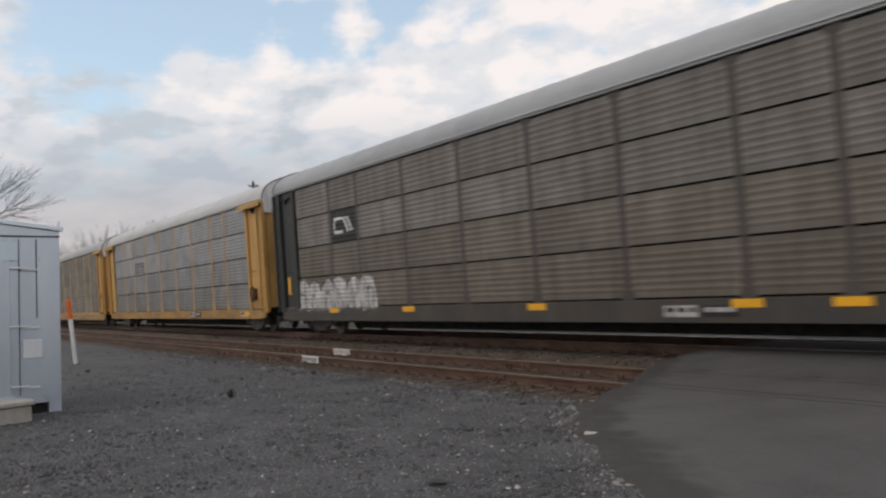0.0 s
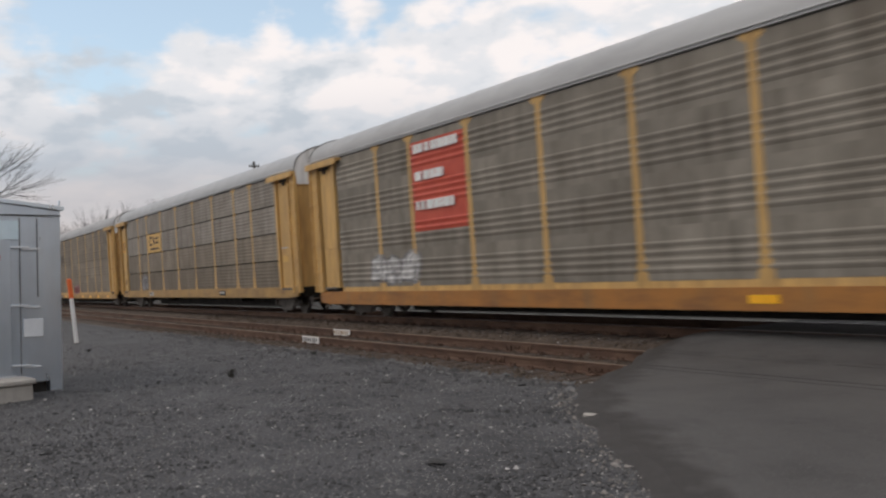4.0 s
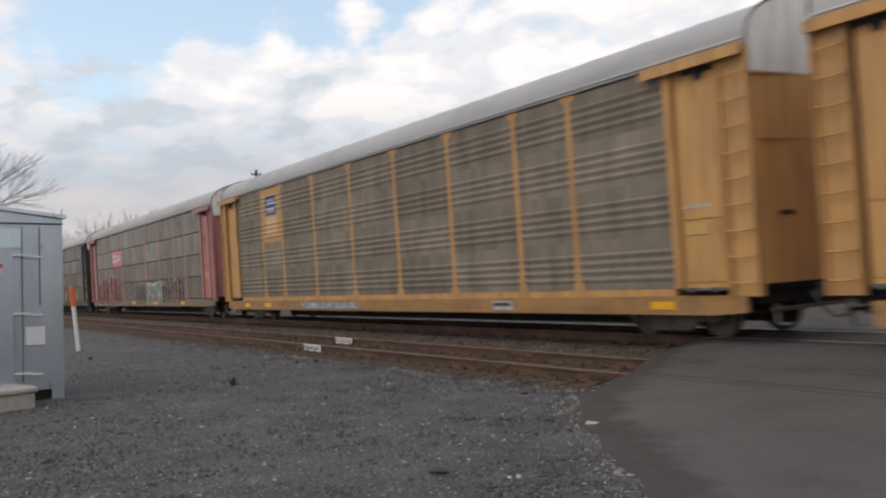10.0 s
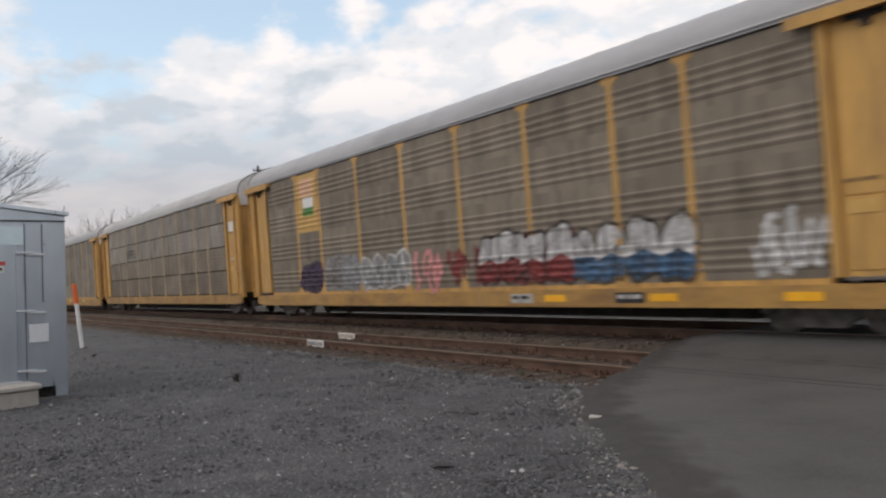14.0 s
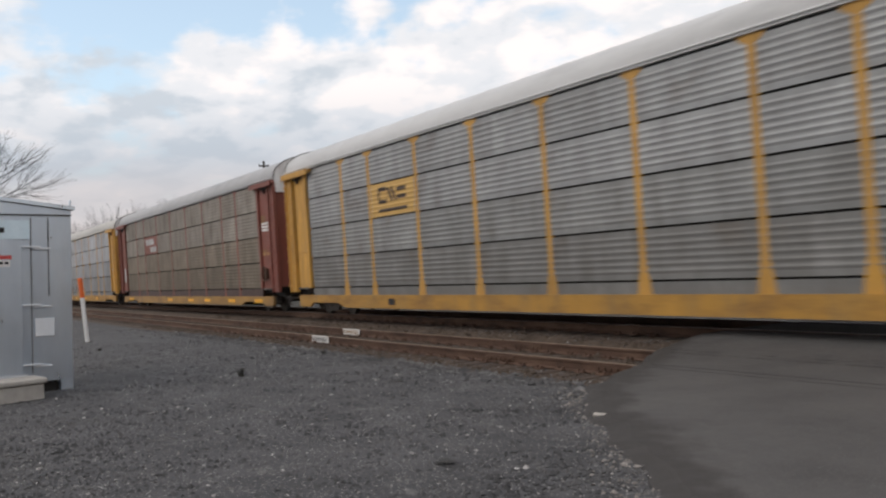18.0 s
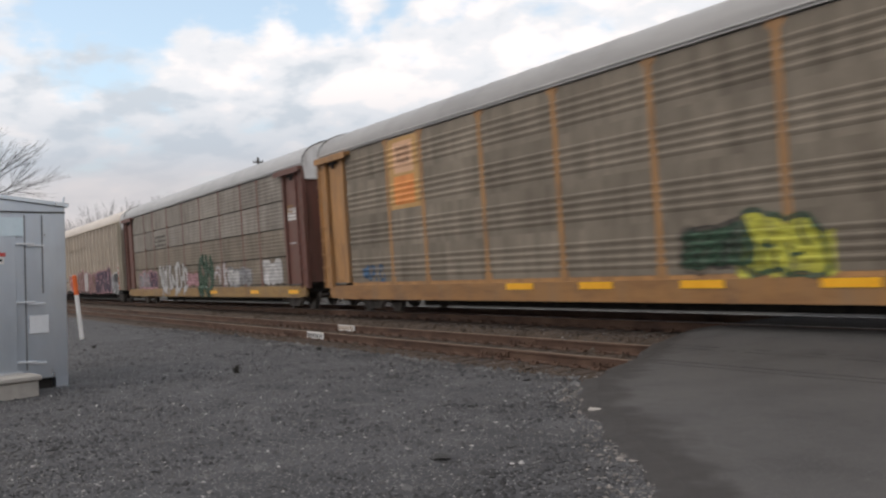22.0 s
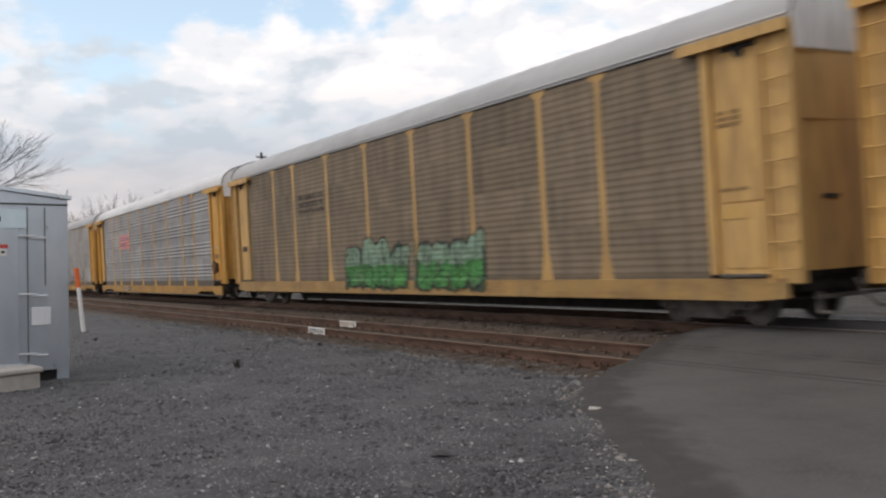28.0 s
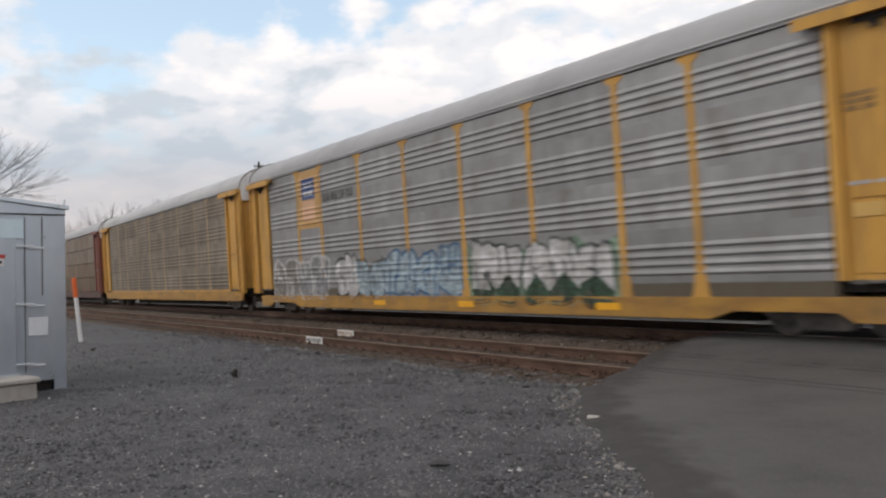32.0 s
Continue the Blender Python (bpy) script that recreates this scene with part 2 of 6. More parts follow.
dark_margin(ASPHALT, (0.036, 0.032, 0.030))
CRACK = material("asphalt_seam", [(0.048, 0.046, 0.045), (0.066, 0.063, 0.062)], 3, (1, 1, 1), 0.9, 0, 0.3, 60)
RUST = material("rusty_steel", [(0.058, 0.034, 0.025), (0.104, 0.060, 0.041), (0.142, 0.088, 0.060)], 3, (0.4, 1, 1), 0.8, 0.1, 0.4, 50)
RUST_TOP = material("rusty_railhead", [(0.15, 0.108, 0.078), (0.20, 0.148, 0.110)], 2, (0.3, 1, 1), 0.6, 0.2, 0.2, 50)
BRIGHT = material("polished_railhead", [(0.40, 0.40, 0.40), (0.52, 0.52, 0.52)], 2, (0.1, 1, 1), 0.42, 0.8)
TIE = material("weathered_tie", [(0.036, 0.026, 0.021), (0.064, 0.045, 0.035), (0.09, 0.066, 0.052)], 3, (1, 0.3, 1), 0.95, 0, 0.6, 35)
DARK = material("black_underframe", [(0.012, 0.012, 0.012), (0.026, 0.024, 0.022), (0.045, 0.040, 0.034)], 4, (1, 1, 1), 0.8, 0.1, 0.3, 30)
IRON = material("cast_truck_iron", [(0.07, 0.065, 0.060), (0.135, 0.123, 0.112), (0.20, 0.18, 0.162)], 4, (1, 1, 1), 0.75, 0.2, 0.3, 40)
TREAD = material("wheel_tread_steel", [(0.10, 0.095, 0.09), (0.16, 0.15, 0.14)], 4, (1, 1, 1), 0.5, 0.6)
ALU = material("brushed_aluminium", [(0.50, 0.575, 0.66), (0.585, 0.655, 0.735), (0.67, 0.74, 0.805)], 0.7, (1, 1, 0.35), 0.32, 0.9, 0.03, 60)
ALU_PALE = material("pale_plate", [(0.60, 0.62, 0.64), (0.68, 0.70, 0.72)], 3, (1, 1, 1), 0.5, 0.2)
BLUE_WHITE = material("pale_blue_panel", [(0.56, 0.68, 0.74), (0.64, 0.75, 0.80)], 3, (1, 1, 1), 0.5)
CONCRETE = material("concrete_step", [(0.34, 0.32, 0.29), (0.45, 0.42, 0.38)], 5, (1, 1, 1), 0.9, 0, 0.4, 40)
WHITE = material("white_paint", [(0.66, 0.65, 0.63), (0.80, 0.79, 0.77)], 4, (1, 1, 0.4), 0.6)
ORANGE = material("orange_plastic", [(0.72, 0.13, 0.03), (0.85, 0.19, 0.05)], 4, (1, 1, 1), 0.5)
RED = material("red_paint", [(0.45, 0.05, 0.05), (0.55, 0.08, 0.07)], 4, (1, 1, 1), 0.6)
BLACK = material("black_paint", [(0.015, 0.015, 0.016), (0.03, 0.03, 0.032)], 4, (1, 1, 1), 0.6)
AMBER = material("amber_reflector", [(0.80, 0.38, 0.015), (0.92, 0.48, 0.03)], 6, (1, 1, 1), 0.35)
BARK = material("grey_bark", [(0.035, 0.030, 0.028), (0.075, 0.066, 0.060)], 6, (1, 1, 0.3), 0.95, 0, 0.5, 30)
# paler than BARK: the haze of distance is mixed into this colour
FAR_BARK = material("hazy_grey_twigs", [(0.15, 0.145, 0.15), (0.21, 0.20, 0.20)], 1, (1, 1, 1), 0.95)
WOOD_POLE = material("weathered_pole_wood", [(0.05, 0.045, 0.04), (0.10, 0.09, 0.08)], 4, (1, 1, 0.2), 0.95)


# ---- mesh helpers ----
def mesh_of(name, bm, *mats):
    me = bpy.data.meshes.new(name)
    bm.normal_update()
    bm.to_mesh(me)
    bm.free()
    for m in mats:
        me.materials.append(m)
    return me


def put(name, me, parent=None, at=(0, 0, 0), label=""):
    ob = new(name, me)
    ob.location = at
    if parent is not None:
        ob.parent = parent
    if label:
        ob["label"] = label
    return ob


def part(name, bm, mat, parent, label="", at=(0, 0, 0)):
    mats = mat if isinstance(mat, (list, tuple)) else [mat]
    return put(name, mesh_of(name, bm, *mats), parent, at, label)


def box(bm, x0, x1, y0, y1, z0, z1, mi=0, bevel=0.0):
    vs = [bm.verts.new(p) for p in ((x0, y0, z0), (x1, y0, z0), (x1, y1, z0), (x0, y1, z0), (x0, y0, z1), (x1, y0, z1), (x1, y1, z1), (x0, y1, z1))]
    fs = [bm.faces.new([vs[i] for i in f]) for f in ((3, 2, 1, 0), (4, 5, 6, 7), (0, 1, 5, 4), (1, 2, 6, 5), (2, 3, 7, 6), (3, 0, 4, 7))]
    for f in fs:
        f.material_index = mi
    if bevel:
        bmesh.ops.bevel(bm, geom=list({e for f in fs for e in f.edges}), offset=bevel, segments=1, affect="EDGES")
    return vs


def prism(bm, outline, y0, y1, mi=0):
    """A solid from an outline in x and z, counter-clockwise as seen from -y, between two depths."""
    a = [bm.verts.new((x, y0, z)) for x, z in outline]
    b = [bm.verts.new((x, y1, z)) for x, z in outline]
    n = len(a)
    faces = [bm.faces.new(a), bm.faces.new(b[::-1])]
    for i in range(n):
        faces.append(bm.faces.new((a[i], b[i], b[(i + 1) % n], a[(i + 1) % n])))
    for f in faces:
        f.material_index = mi


def tube(bm, p, q, r0, r1=None, n=8, mi=0, caps=True):
    p, q = Vector(p), Vector(q)
    r1 = r0 if r1 is None else r1
    d = (q - p).normalized()
    s = d.orthogonal().normalized()
    t = d.cross(s)
    ra = [bm.verts.new(p + r0 * (math.cos(a) * s + math.sin(a) * t)) for a in (2 * math.pi * i / n for i in range(n))]
    rb = [bm.verts.new(q + r1 * (math.cos(a) * s + math.sin(a) * t)) for a in (2 * math.pi * i / n for i in range(n))]
    for i in range(n):
        bm.faces.new((ra[i], ra[(i + 1) % n], rb[(i + 1) % n], rb[i])).material_index = mi
    if caps:
        bm.faces.new(ra[::-1]).material_index = mi
        bm.faces.new(rb).material_index = mi


def loft(bm, profile, x0, x1, mi=0):
    """A sheet: a profile of (y, z) drawn along x."""
    a = [bm.verts.new((x0, y, z)) for y, z in profile]
    b = [bm.verts.new((x1, y, z)) for y, z in profile]
    for i in range(len(a) - 1):
        bm.faces.new((a[i], b[i], b[i + 1], a[i + 1])).material_index = mi
    return a, b


# ---- ground, road and tracks ----
GROUND_Z = [(-1500, -0.05), (-7.5, -0.05), (-5, -0.13), (-3.9, -0.33), (-3.6, -0.395), (-0.7, -0.395), (-0.2, -0.205), (3.1, -0.205), (4.5, -0.5), (1500, -0.5)]
ROAD_Z = [(-1500, -0.02), (-7.5, -0.02), (-5, -0.08), (-3.7, -0.165), (-2.7, -0.185), (-1.0, -0.185), (0, -0.06), (0.7, -0.012), (2.35, -0.012), (3.2, -0.02), (6, -0.3), (9, -0.46), (1500, -0.46)]


def level(profile, y):
    for (a, za), (b, zb) in zip(profile, profile[1:]):
        if a <= y <= b:
            return za + (zb - za) * (y - a) / (b - a)
    return profile[-1][1]


def build_ground():
    xs = sorted({-1500, -700, -300, -150, -90, -70} | {-60 + 1.5 * i for i in range(51)} | {30, 60, 120, 300, 700, 1500})
    ys = sorted({-1500, -600, -250, -120, -60, -35, -20} | {-15 + 0.6 * i for i in range(36)} | {8, 12, 20, 40, 80, 160, 400, 900, 1500} | {-7.5, -5, -3.9, -3.6, -0.7, -0.2, 3.1, 4.5})
    bm = bmesh.new()
    rows = []
    for y in ys:
        row = []
        for x in xs:
            z = level(GROUND_Z, y)
            if -60 <= x <= 20 and -15 < y < -3.9:
                z += 0.035 * noise.noise(Vector((x * 0.35, y * 0.35, 1.3)))
            row.append(bm.verts.new((x, y, z)))
        rows.append(row)
    for j in range(len(ys) - 1):
        for i in range(len(xs) - 1):
            f = bm.faces.new((rows[j][i], rows[j][i + 1], rows[j + 1][i + 1], rows[j + 1][i]))
            f.material_index = 2 if 3.3 < (ys[j] + ys[j + 1]) / 2 < 30 else 1 if -3.9 <= (ys[j] + ys[j + 1]) / 2 <= 4.6 else 0
    ob = new("ground", mesh_of("ground", bm, GRAVEL, BALLAST, DARK_FAR))
    tagged(ob, "dark grey crushed gravel ground, rust-brown along the tracks", "ground", kind="structure")


EDGE = [(-12.0, 60), (-11.8, 15), (-11.7, 5), (-12.0, 2.2), (-12.20, 0.16), (-11.97, -0.93), (-10.84, -2.37), (-10.08, -3.51), (-9.37, -4.43), (-8.40, -5.32), (-7.61, -5.90), (-6.82, -6.34), (-6.10, -6.82), (-5.40, -7.25), (-4.94, -7.46), (-4.55, -7.73),
        (-3.2, -9.0), (-1.2, -11.2), (2.0, -14.6), (20, -34)]


def build_road():
    """Asphalt that crosses both tracks aslant, with a ragged near edge."""
    rng = random.Random(4)
    pts = []
    for (x0, y0), (x1, y1) in zip(EDGE, EDGE[1:]):
        n = max(1, int(math.hypot(x1 - x0, y1 - y0) / 0.22)) if -9 < y0 < 1 else max(1, int(math.hypot(x1 - x0, y1 - y0) / 0.7))
        for i in range(n):
            k = i / n
            j = rng.uniform(-0.05, 0.05) if -9 < y0 < 0 else 0
            pts.append((x0 + (x1 - x0) * k + j, y0 + (y1 - y0) * k + j))
    pts.append(EDGE[-1])
    bm = bmesh.new()
    offs = [0, 0.12, 0.3, 0.6, 1.0, 1.8, 2.6, 3.4, 4.2, 5, 6, 7, 8, 9, 10.5]
    rows = []
    for x, y in pts:
        row = [bm.verts.new((x - 0.13, y - 0.12, level(GROUND_Z, y) - 0.03))]
        for o in offs:
            px, py = x + 0.73 * o, y + 0.68 * o
            row.append(bm.verts.new((px, py, level(ROAD_Z, py) - (0.02 if o == 0 else 0))))
        rows.append(row)
    for a, b in zip(rows, rows[1:]):
        for i in range(len(a) - 1):
            bm.faces.new((a[i], b[i], b[i + 1], a[i + 1]))
    bmesh.ops.recalc_face_normals(bm, faces=bm.faces)
    me = mesh_of("road", bm, ASPHALT)
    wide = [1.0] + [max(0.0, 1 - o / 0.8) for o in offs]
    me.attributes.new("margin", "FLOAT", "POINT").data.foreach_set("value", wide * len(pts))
    ob = new("road", me)
    tagged(ob, "worn grey asphalt road with a ragged edge crossing the tracks", "road", kind="structure")
    # dark flangeway seams beside the buried rails
    for k, y in enumerate((-2.64, -2.40, -1.17, -0.93, 0.60, 0.90, 2.12, 2.42)):
        x0 = EDGE_X(y) + 0.3
        seam = bmesh.new()
        z = level(ROAD_Z, y)
        box(seam, x0, x0 + 9.5, y - 0.03, y + 0.03, z - 0.04, z + 0.004)
        tagged(part("road_seam", seam, CRACK, None), "dark flangeway seam in the asphalt beside a rail", "road", "flangeway seams", "structure")


def EDGE_X(y):
    for (x0, y0), (x1, y1) in zip(EDGE, EDGE[1:]):
        if y1 <= y <= y0:
            return x0 + (x1 - x0) * (y - y0) / (y1 - y0)
    return 0


RAIL_PROFILE = [(-0.07, 0), (-0.07, 0.015), (-0.012, 0.03), (-0.012, 0.135), (-0.036, 0.142), (-0.036, 0.176), (-0.028, 0.18), (0.028, 0.18), (0.036, 0.176), (0.036, 0.142), (0.012, 0.135), (0.012, 0.03), (0.07, 0.015), (0.07, 0)]


def rail(name, x0, x1, y, top, side_mat, top_mat, label):
    bm = bmesh.new()
    ring = [(y + a, top - 0.18 + b) for a, b in RAIL_PROFILE]
    va, vb = loft(bm, ring + ring[:1], x0, x1)
    for f in bm.faces:
        if all(v.co.z > top - 0.006 for v in f.verts):
            f.material_index = 1
    ob = part(name, bm, [side_mat, top_mat], None)
    return tagged(ob, label, "rail", kind="structure")


def build_tracks():
    # main track under the train, then the rusty siding in front of it
    for y in (0.77, 2.27):
        rail("main_rail", -400, 120, y, 0.0, RUST, BRIGHT, "main line steel rail with a polished running head")
    for y in (-1.05, -2.52):
        rail("siding_rail", -400, 120, y, -0.20, RUST, RUST_TOP, "rusty brown siding rail with a dull head")
    tie_bm = bmesh.new()
    box(tie_bm, -0.115, 0.115, -1.3, 1.3, -0.17, 0.0, bevel=0.012)
    tie_me = mesh_of("tie", tie_bm, TIE)
    plate_bm = bmesh.new()
    box(plate_bm, -0.09, 0.09, -0.17, 0.17, 0.0, 0.02)
    for dx in (-0.06, 0.06):
        for dy in (-0.10, 0.10):
            box(plate_bm, dx - 0.016, dx + 0.016, dy - 0.02, dy + 0.02, 0.02, 0.055)
    plate_me = mesh_of("tie_plate", plate_bm, RUST)
    rng = random.Random(8)
    for name, cy, top, lo in (("main_track_bed", 1.52, -0.185, -60), ("siding_track_bed", -1.785, -0.385, -62)):
        bed = new(name)
        tagged(bed, "dark weathered wooden ties in rust-brown ballast", "track", kind="structure")
        x = lo
        while x < -9.6:
            t = put("tie", tie_me, bed, (x, cy + rng.uniform(-0.05, 0.05), top + rng.uniform(-0.015, 0.01)))
            t.rotation_euler.z = rng.uniform(-0.015, 0.015)
            if x > -32:
                for dy in (-0.73, 0.73):
                    put("tie_plate", plate_me, t, (0, dy, 0.0))
            x += 0.55
    # joint bars with bolts on the siding rails
    jb = bmesh.new()
    box(jb, -0.46, 0.46, -0.022, 0.0, -0.145, -0.045, bevel=0.006)
    for i in range(6):
        bx = -0.375 + 0.15 * i
        tube(jb, (bx, -0.05, -0.095), (bx, -0.02, -0.095), 0.022, n=6)
    jm = mesh_of("joint_bar", jb, RUST)
    for x, y in ((-11.2, -2.52), (-14.4, -2.52), (-24.5, -2.52), (-10.55, -1.05), (-15.6, -1.05), (-28.0, -1.05)):
        ob = put("joint_bar", jm, None, (x, y - 0.013, -0.20))
        tagged(ob, "rusty bolted joint bar on the siding rail", "joint bar", "joint bars")


def scatter_stones():
    """Loose crushed stone near the viewer, and brown ballast stones along the siding."""
    rng = np.random.RandomState(3)
    base = [(0, 0, 1), (0.94, 0, -0.1), (0.2, 0.9, 0.1), (-0.85, 0.5, -0.05), (-0.7, -0.65, 0.12), (0.35, -0.92, -0.05), (0, 0, -0.8)]
    tris = [(0, 1, 2), (0, 2, 3), (0, 3, 4), (0, 4, 5), (0, 5, 1), (6, 2, 1), (6, 3, 2), (6, 4, 3), (6, 5, 4), (6, 1, 5)]
    base = np.array(base)

    def build(name, count, spot, size, mat, label):
        P, F = [], []
        k = 0
        while k < count:
            x, y = spot(rng)
            inside = y < EDGE[4][1] and y > -12 and x > EDGE_X(y) - 0.05
            if inside:
                continue
            s = size * math.exp(rng.normal(0, 0.45))
            a = rng.uniform(0, 6.28)
            q = base * (s * rng.uniform(0.7, 1.2, 3)) * np.array([1, 1, 0.62]) + rng.normal(0, s * 0.14, (7, 3))
            c, n = math.cos(a), math.sin(a)
            q = np.stack([q[:, 0] * c - q[:, 1] * n, q[:, 0] * n + q[:, 1] * c, q[:, 2]], 1)
            z = level(GROUND_Z, y) + (0.035 * noise.noise(Vector((x * 0.35, y * 0.35, 1.3))) if y < -3.9 else 0)
            P.append(q + (x, y, z + s * 0.05))
            F.append(np.array(tris) + 7 * k)
            k += 1
        me = bpy.data.meshes.new(name)
        me.from_pydata(np.concatenate(P).tolist(), [], np.concatenate(F).tolist())
        me.materials.append(mat)
        tagged(new(name, me), label, "gravel", kind="stuff")

    def near(r):
        d = 3.0 + 22 * r.rand() ** 1.6
        a = radians(116 + 66 * r.rand())
        return d * math.cos(a), -11.92 + d * math.sin(a)

    def bank(r):
        return r.uniform(-34, -8.5), -3.3 - abs(r.normal(0, 0.9))

    def bed(r):
        return r.uniform(-40, -9.5), r.uniform(-3.4, 0.1)

    build("loose_gravel", 70000, near, 0.0118, STONE, "loose grey crushed stone on the gravel yard")
    build("pale_specks", 4600, near, 0.0105, PALE_STONE, "scattered pale stone chips on the grey gravel")
    build("gravel_bank", 9000, bank, 0.026, STONE, "pale coarse stone spilled along the siding")
    def fringe(r):
        y = r.uniform(-9.0, -2.9)
        return EDGE_X(y) - 0.05 - abs(r.normal(0, 0.30)), y

    build("edge_chips", 850, fringe, 0.0135, EDGE_STONE, "pale crushed stone chips along the ragged road edge")
    build("ballast_stones", 7000, bed, 0.030, BALLAST, "rust-brown ballast stones between the ties")


# ---- rail cars ----
PITCH, HALF = 28.5, 13.62
W_BAY, N_BAY, E_BAY = 2.836, 1.923, 2.733
Z_SIDE, ROW = 0.905, 0.972
U = [-(2.5 * W_BAY + N_BAY + E_BAY), -(2.5 * W_BAY + N_BAY)] + [W_BAY * (i - 2.5) for i in range(6)] + [2.5 * W_BAY + N_BAY, 2.5 * W_BAY + N_BAY + E_BAY]
Y_SIDE = -1.52
POST_Y = {"ribs": -1.500, "dusty": -1.498, "rows": -1.492, "fine": -1.50}   # front of the posts: the ribs stand a little proud of them
_cache = {}


def cached(key, make):
    if key not in _cache:
        _cache[key] = make()
    return _cache[key]


def rib_profile(style):
    """Depth of a panel's surface over its height, outward negative: (y, z) from bottom to top."""
    pr = []
    if style == "rows":
        pr = [(0.03, 0.020), (0.0, 0.024)]
        for i in range(6):
            z = 0.13 + i * 0.125
            pr += [(0.001, z), (-0.0085, z + 0.036), (-0.0105, z + 0.054), (0.001, z + 0.090)]
        pr += [(0.0, ROW - 0.024), (0.03, ROW - 0.020)]
    elif style == "fine":
        pr = [(0.0, 0.0)]
        for i in range(7):
            z = 0.02 + i * 0.1355
            pr += [(0.0, z), (-0.008, z + 0.035), (-0.009, z + 0.055), (-0.001, z + 0.105)]
        pr += [(0.0, ROW)]
    else:
        pr = [(0.0, 0.0)]
        for i in range(4):
            z = 0.135 + i * 0.155
            if style == "ribs":
                pr += [(0.0, z), (-0.018, z + 0.026), (-0.025, z + 0.044), (-0.021, z + 0.062), (-0.001, z + 0.112)]
                continue
            k = 0.62      # worn, dust-filled ribs stand out less
            pr += [(0.0, z), (-0.024 * k, z + 0.038), (-0.038 * k, z + 0.070), (-0.032 * k, z + 0.088), (-0.001, z + 0.116)]
        pr += [(0.0, ROW)]
    return pr


def panel_mesh(style, width, mat):
    def make():
        bm = bmesh.new()
        loft(bm, rib_profile(style), 0.0, width)
        return mesh_of("panel", bm, mat)
    return cached(("panel", style, round(width, 2), mat.name), make)


def post_mesh(mat, cap, flare, foot):
    """A flat post with a flared foot that stands on the sill, and a spread cap under the eave."""
    def make():
        bm = bmesh.new()
        h = Z_SIDE - foot + 4 * ROW
        w = 0.085
        prism(bm, [(-w - flare, 0), (w + flare, 0), (w, 0.62), (w, h - 0.15), (w + cap, h - 0.05), (w + cap, h + 0.03), (-w - cap, h + 0.03), (-w - cap, h - 0.05), (-w, h - 0.15), (-w, 0.62)], 0.0, 0.02)
        prism(bm, [(-0.02, 0.02), (0.02, 0.02), (0.02, h), (-0.02, h)], 0.02, 0.12)
        return mesh_of("side_post", bm, mat)
    return cached(("post", mat.name, cap, flare, foot), make)


def roof_mesh(mat, end_mat):
    def make():
        bm = bmesh.new()
        pr = []
        for i in range(25):
            a = math.pi * (i / 24)
            y, z = -1.50 * math.cos(a), 4.885 + 0.785 * math.sin(a) ** 0.9
            pr.append((y, z))
        x0, x1 = -HALF, HALF
        # shallow transverse seams
        xs = [x0 + (x1 - x0) * i / 18 for i in range(19)]
        last = None
        for i, x in enumerate(xs):
            for off, lift in ((-0.03, 0.0), (0.0, 0.008), (0.03, 0.0)):
                xx = min(max(x + off, x0), x1)
                ring = [bm.verts.new((xx, y, z + lift)) for y, z in pr]
                if last:
                    for k in range(len(ring) - 1):
                        bm.faces.new((last[k], ring[k], ring[k + 1], last[k + 1]))
                last = ring
        # end caps
        for x, sgn in ((x0 - 0.004, -1), (x1 + 0.004, 1)):
            f = bm.faces.new([bm.verts.new((x, y, z)) for y, z in ((pr + [(1.44, 4.36), (-1.44, 4.36)]) if sgn > 0 else (pr + [(1.44, 4.36), (-1.44, 4.36)])[::-1])])
            f.material_index = 1
        for f in bm.faces:
            f.smooth = f.material_index == 0
        return mesh_of("roof", bm, mat, end_mat)
    return cached(("roof", mat.name, end_mat.name), make)


def eave_mesh(mat):
    def make():
        bm = bmesh.new()
        for s in (-1, 1):
            y0, y1 = sorted((s * 1.53, s * 1.40))
            box(bm, -HALF, HALF, y0, y1, 4.818, 4.895)
        return mesh_of("eave_beam", bm, mat)
    return cached(("eave", mat.name), make)


def sweep(bm, pts, across, r, n=6, closed=False):
    """One bent rod along a flat curve; across is the direction square to the curve's plane."""
    across, m = Vector(across), len(pts)
    rings = []
    for i, p in enumerate(pts):
        q0, q1 = (pts[i - 1], pts[(i + 1) % m]) if closed else (pts[max(0, i - 1)], pts[min(m - 1, i + 1)])
        side = (Vector(q1) - Vector(q0)).normalized().cross(across)
        rings.append([bm.verts.new(Vector(p) + side * (r * math.cos(6.2832 * k / n)) + across * (r * math.sin(6.2832 * k / n))) for k in range(n)])
    for i in range(m if closed else m - 1):
        a, d = rings[i], rings[(i + 1) % m]
        for k in range(n):
            bm.faces.new((a[k], a[(k + 1) % n], d[(k + 1) % n], d[k]))
    bmesh.ops.recalc_face_normals(bm, faces=bm.faces)


def hoop_mesh():
    """Dark bent rim along the arch at a roof's end."""
    def make():
        bm = bmesh.new()
        pts = []
        for i in range(17):
            a = math.pi * i / 16
            pts.append((0, -1.51 * math.cos(a), 4.892 + 0.798 * math.sin(a) ** 0.9))
        sweep(bm, pts, (1, 0, 0), 0.022)
        return mesh_of("roof_hoop", bm, HOOP)
    return cached("hoop", make)


def lip_mesh(mat):
    def make():
        bm = bmesh.new()
        for s in (-1, 1):
            y0, y1 = sorted((s * 1.56, s * 1.49))
            box(bm, -HALF + 0.02, HALF - 0.02, y0, y1, 4.875, 4.907)
        return mesh_of("roof_lip", bm, mat)
    return cached(("lip", mat.name), make)


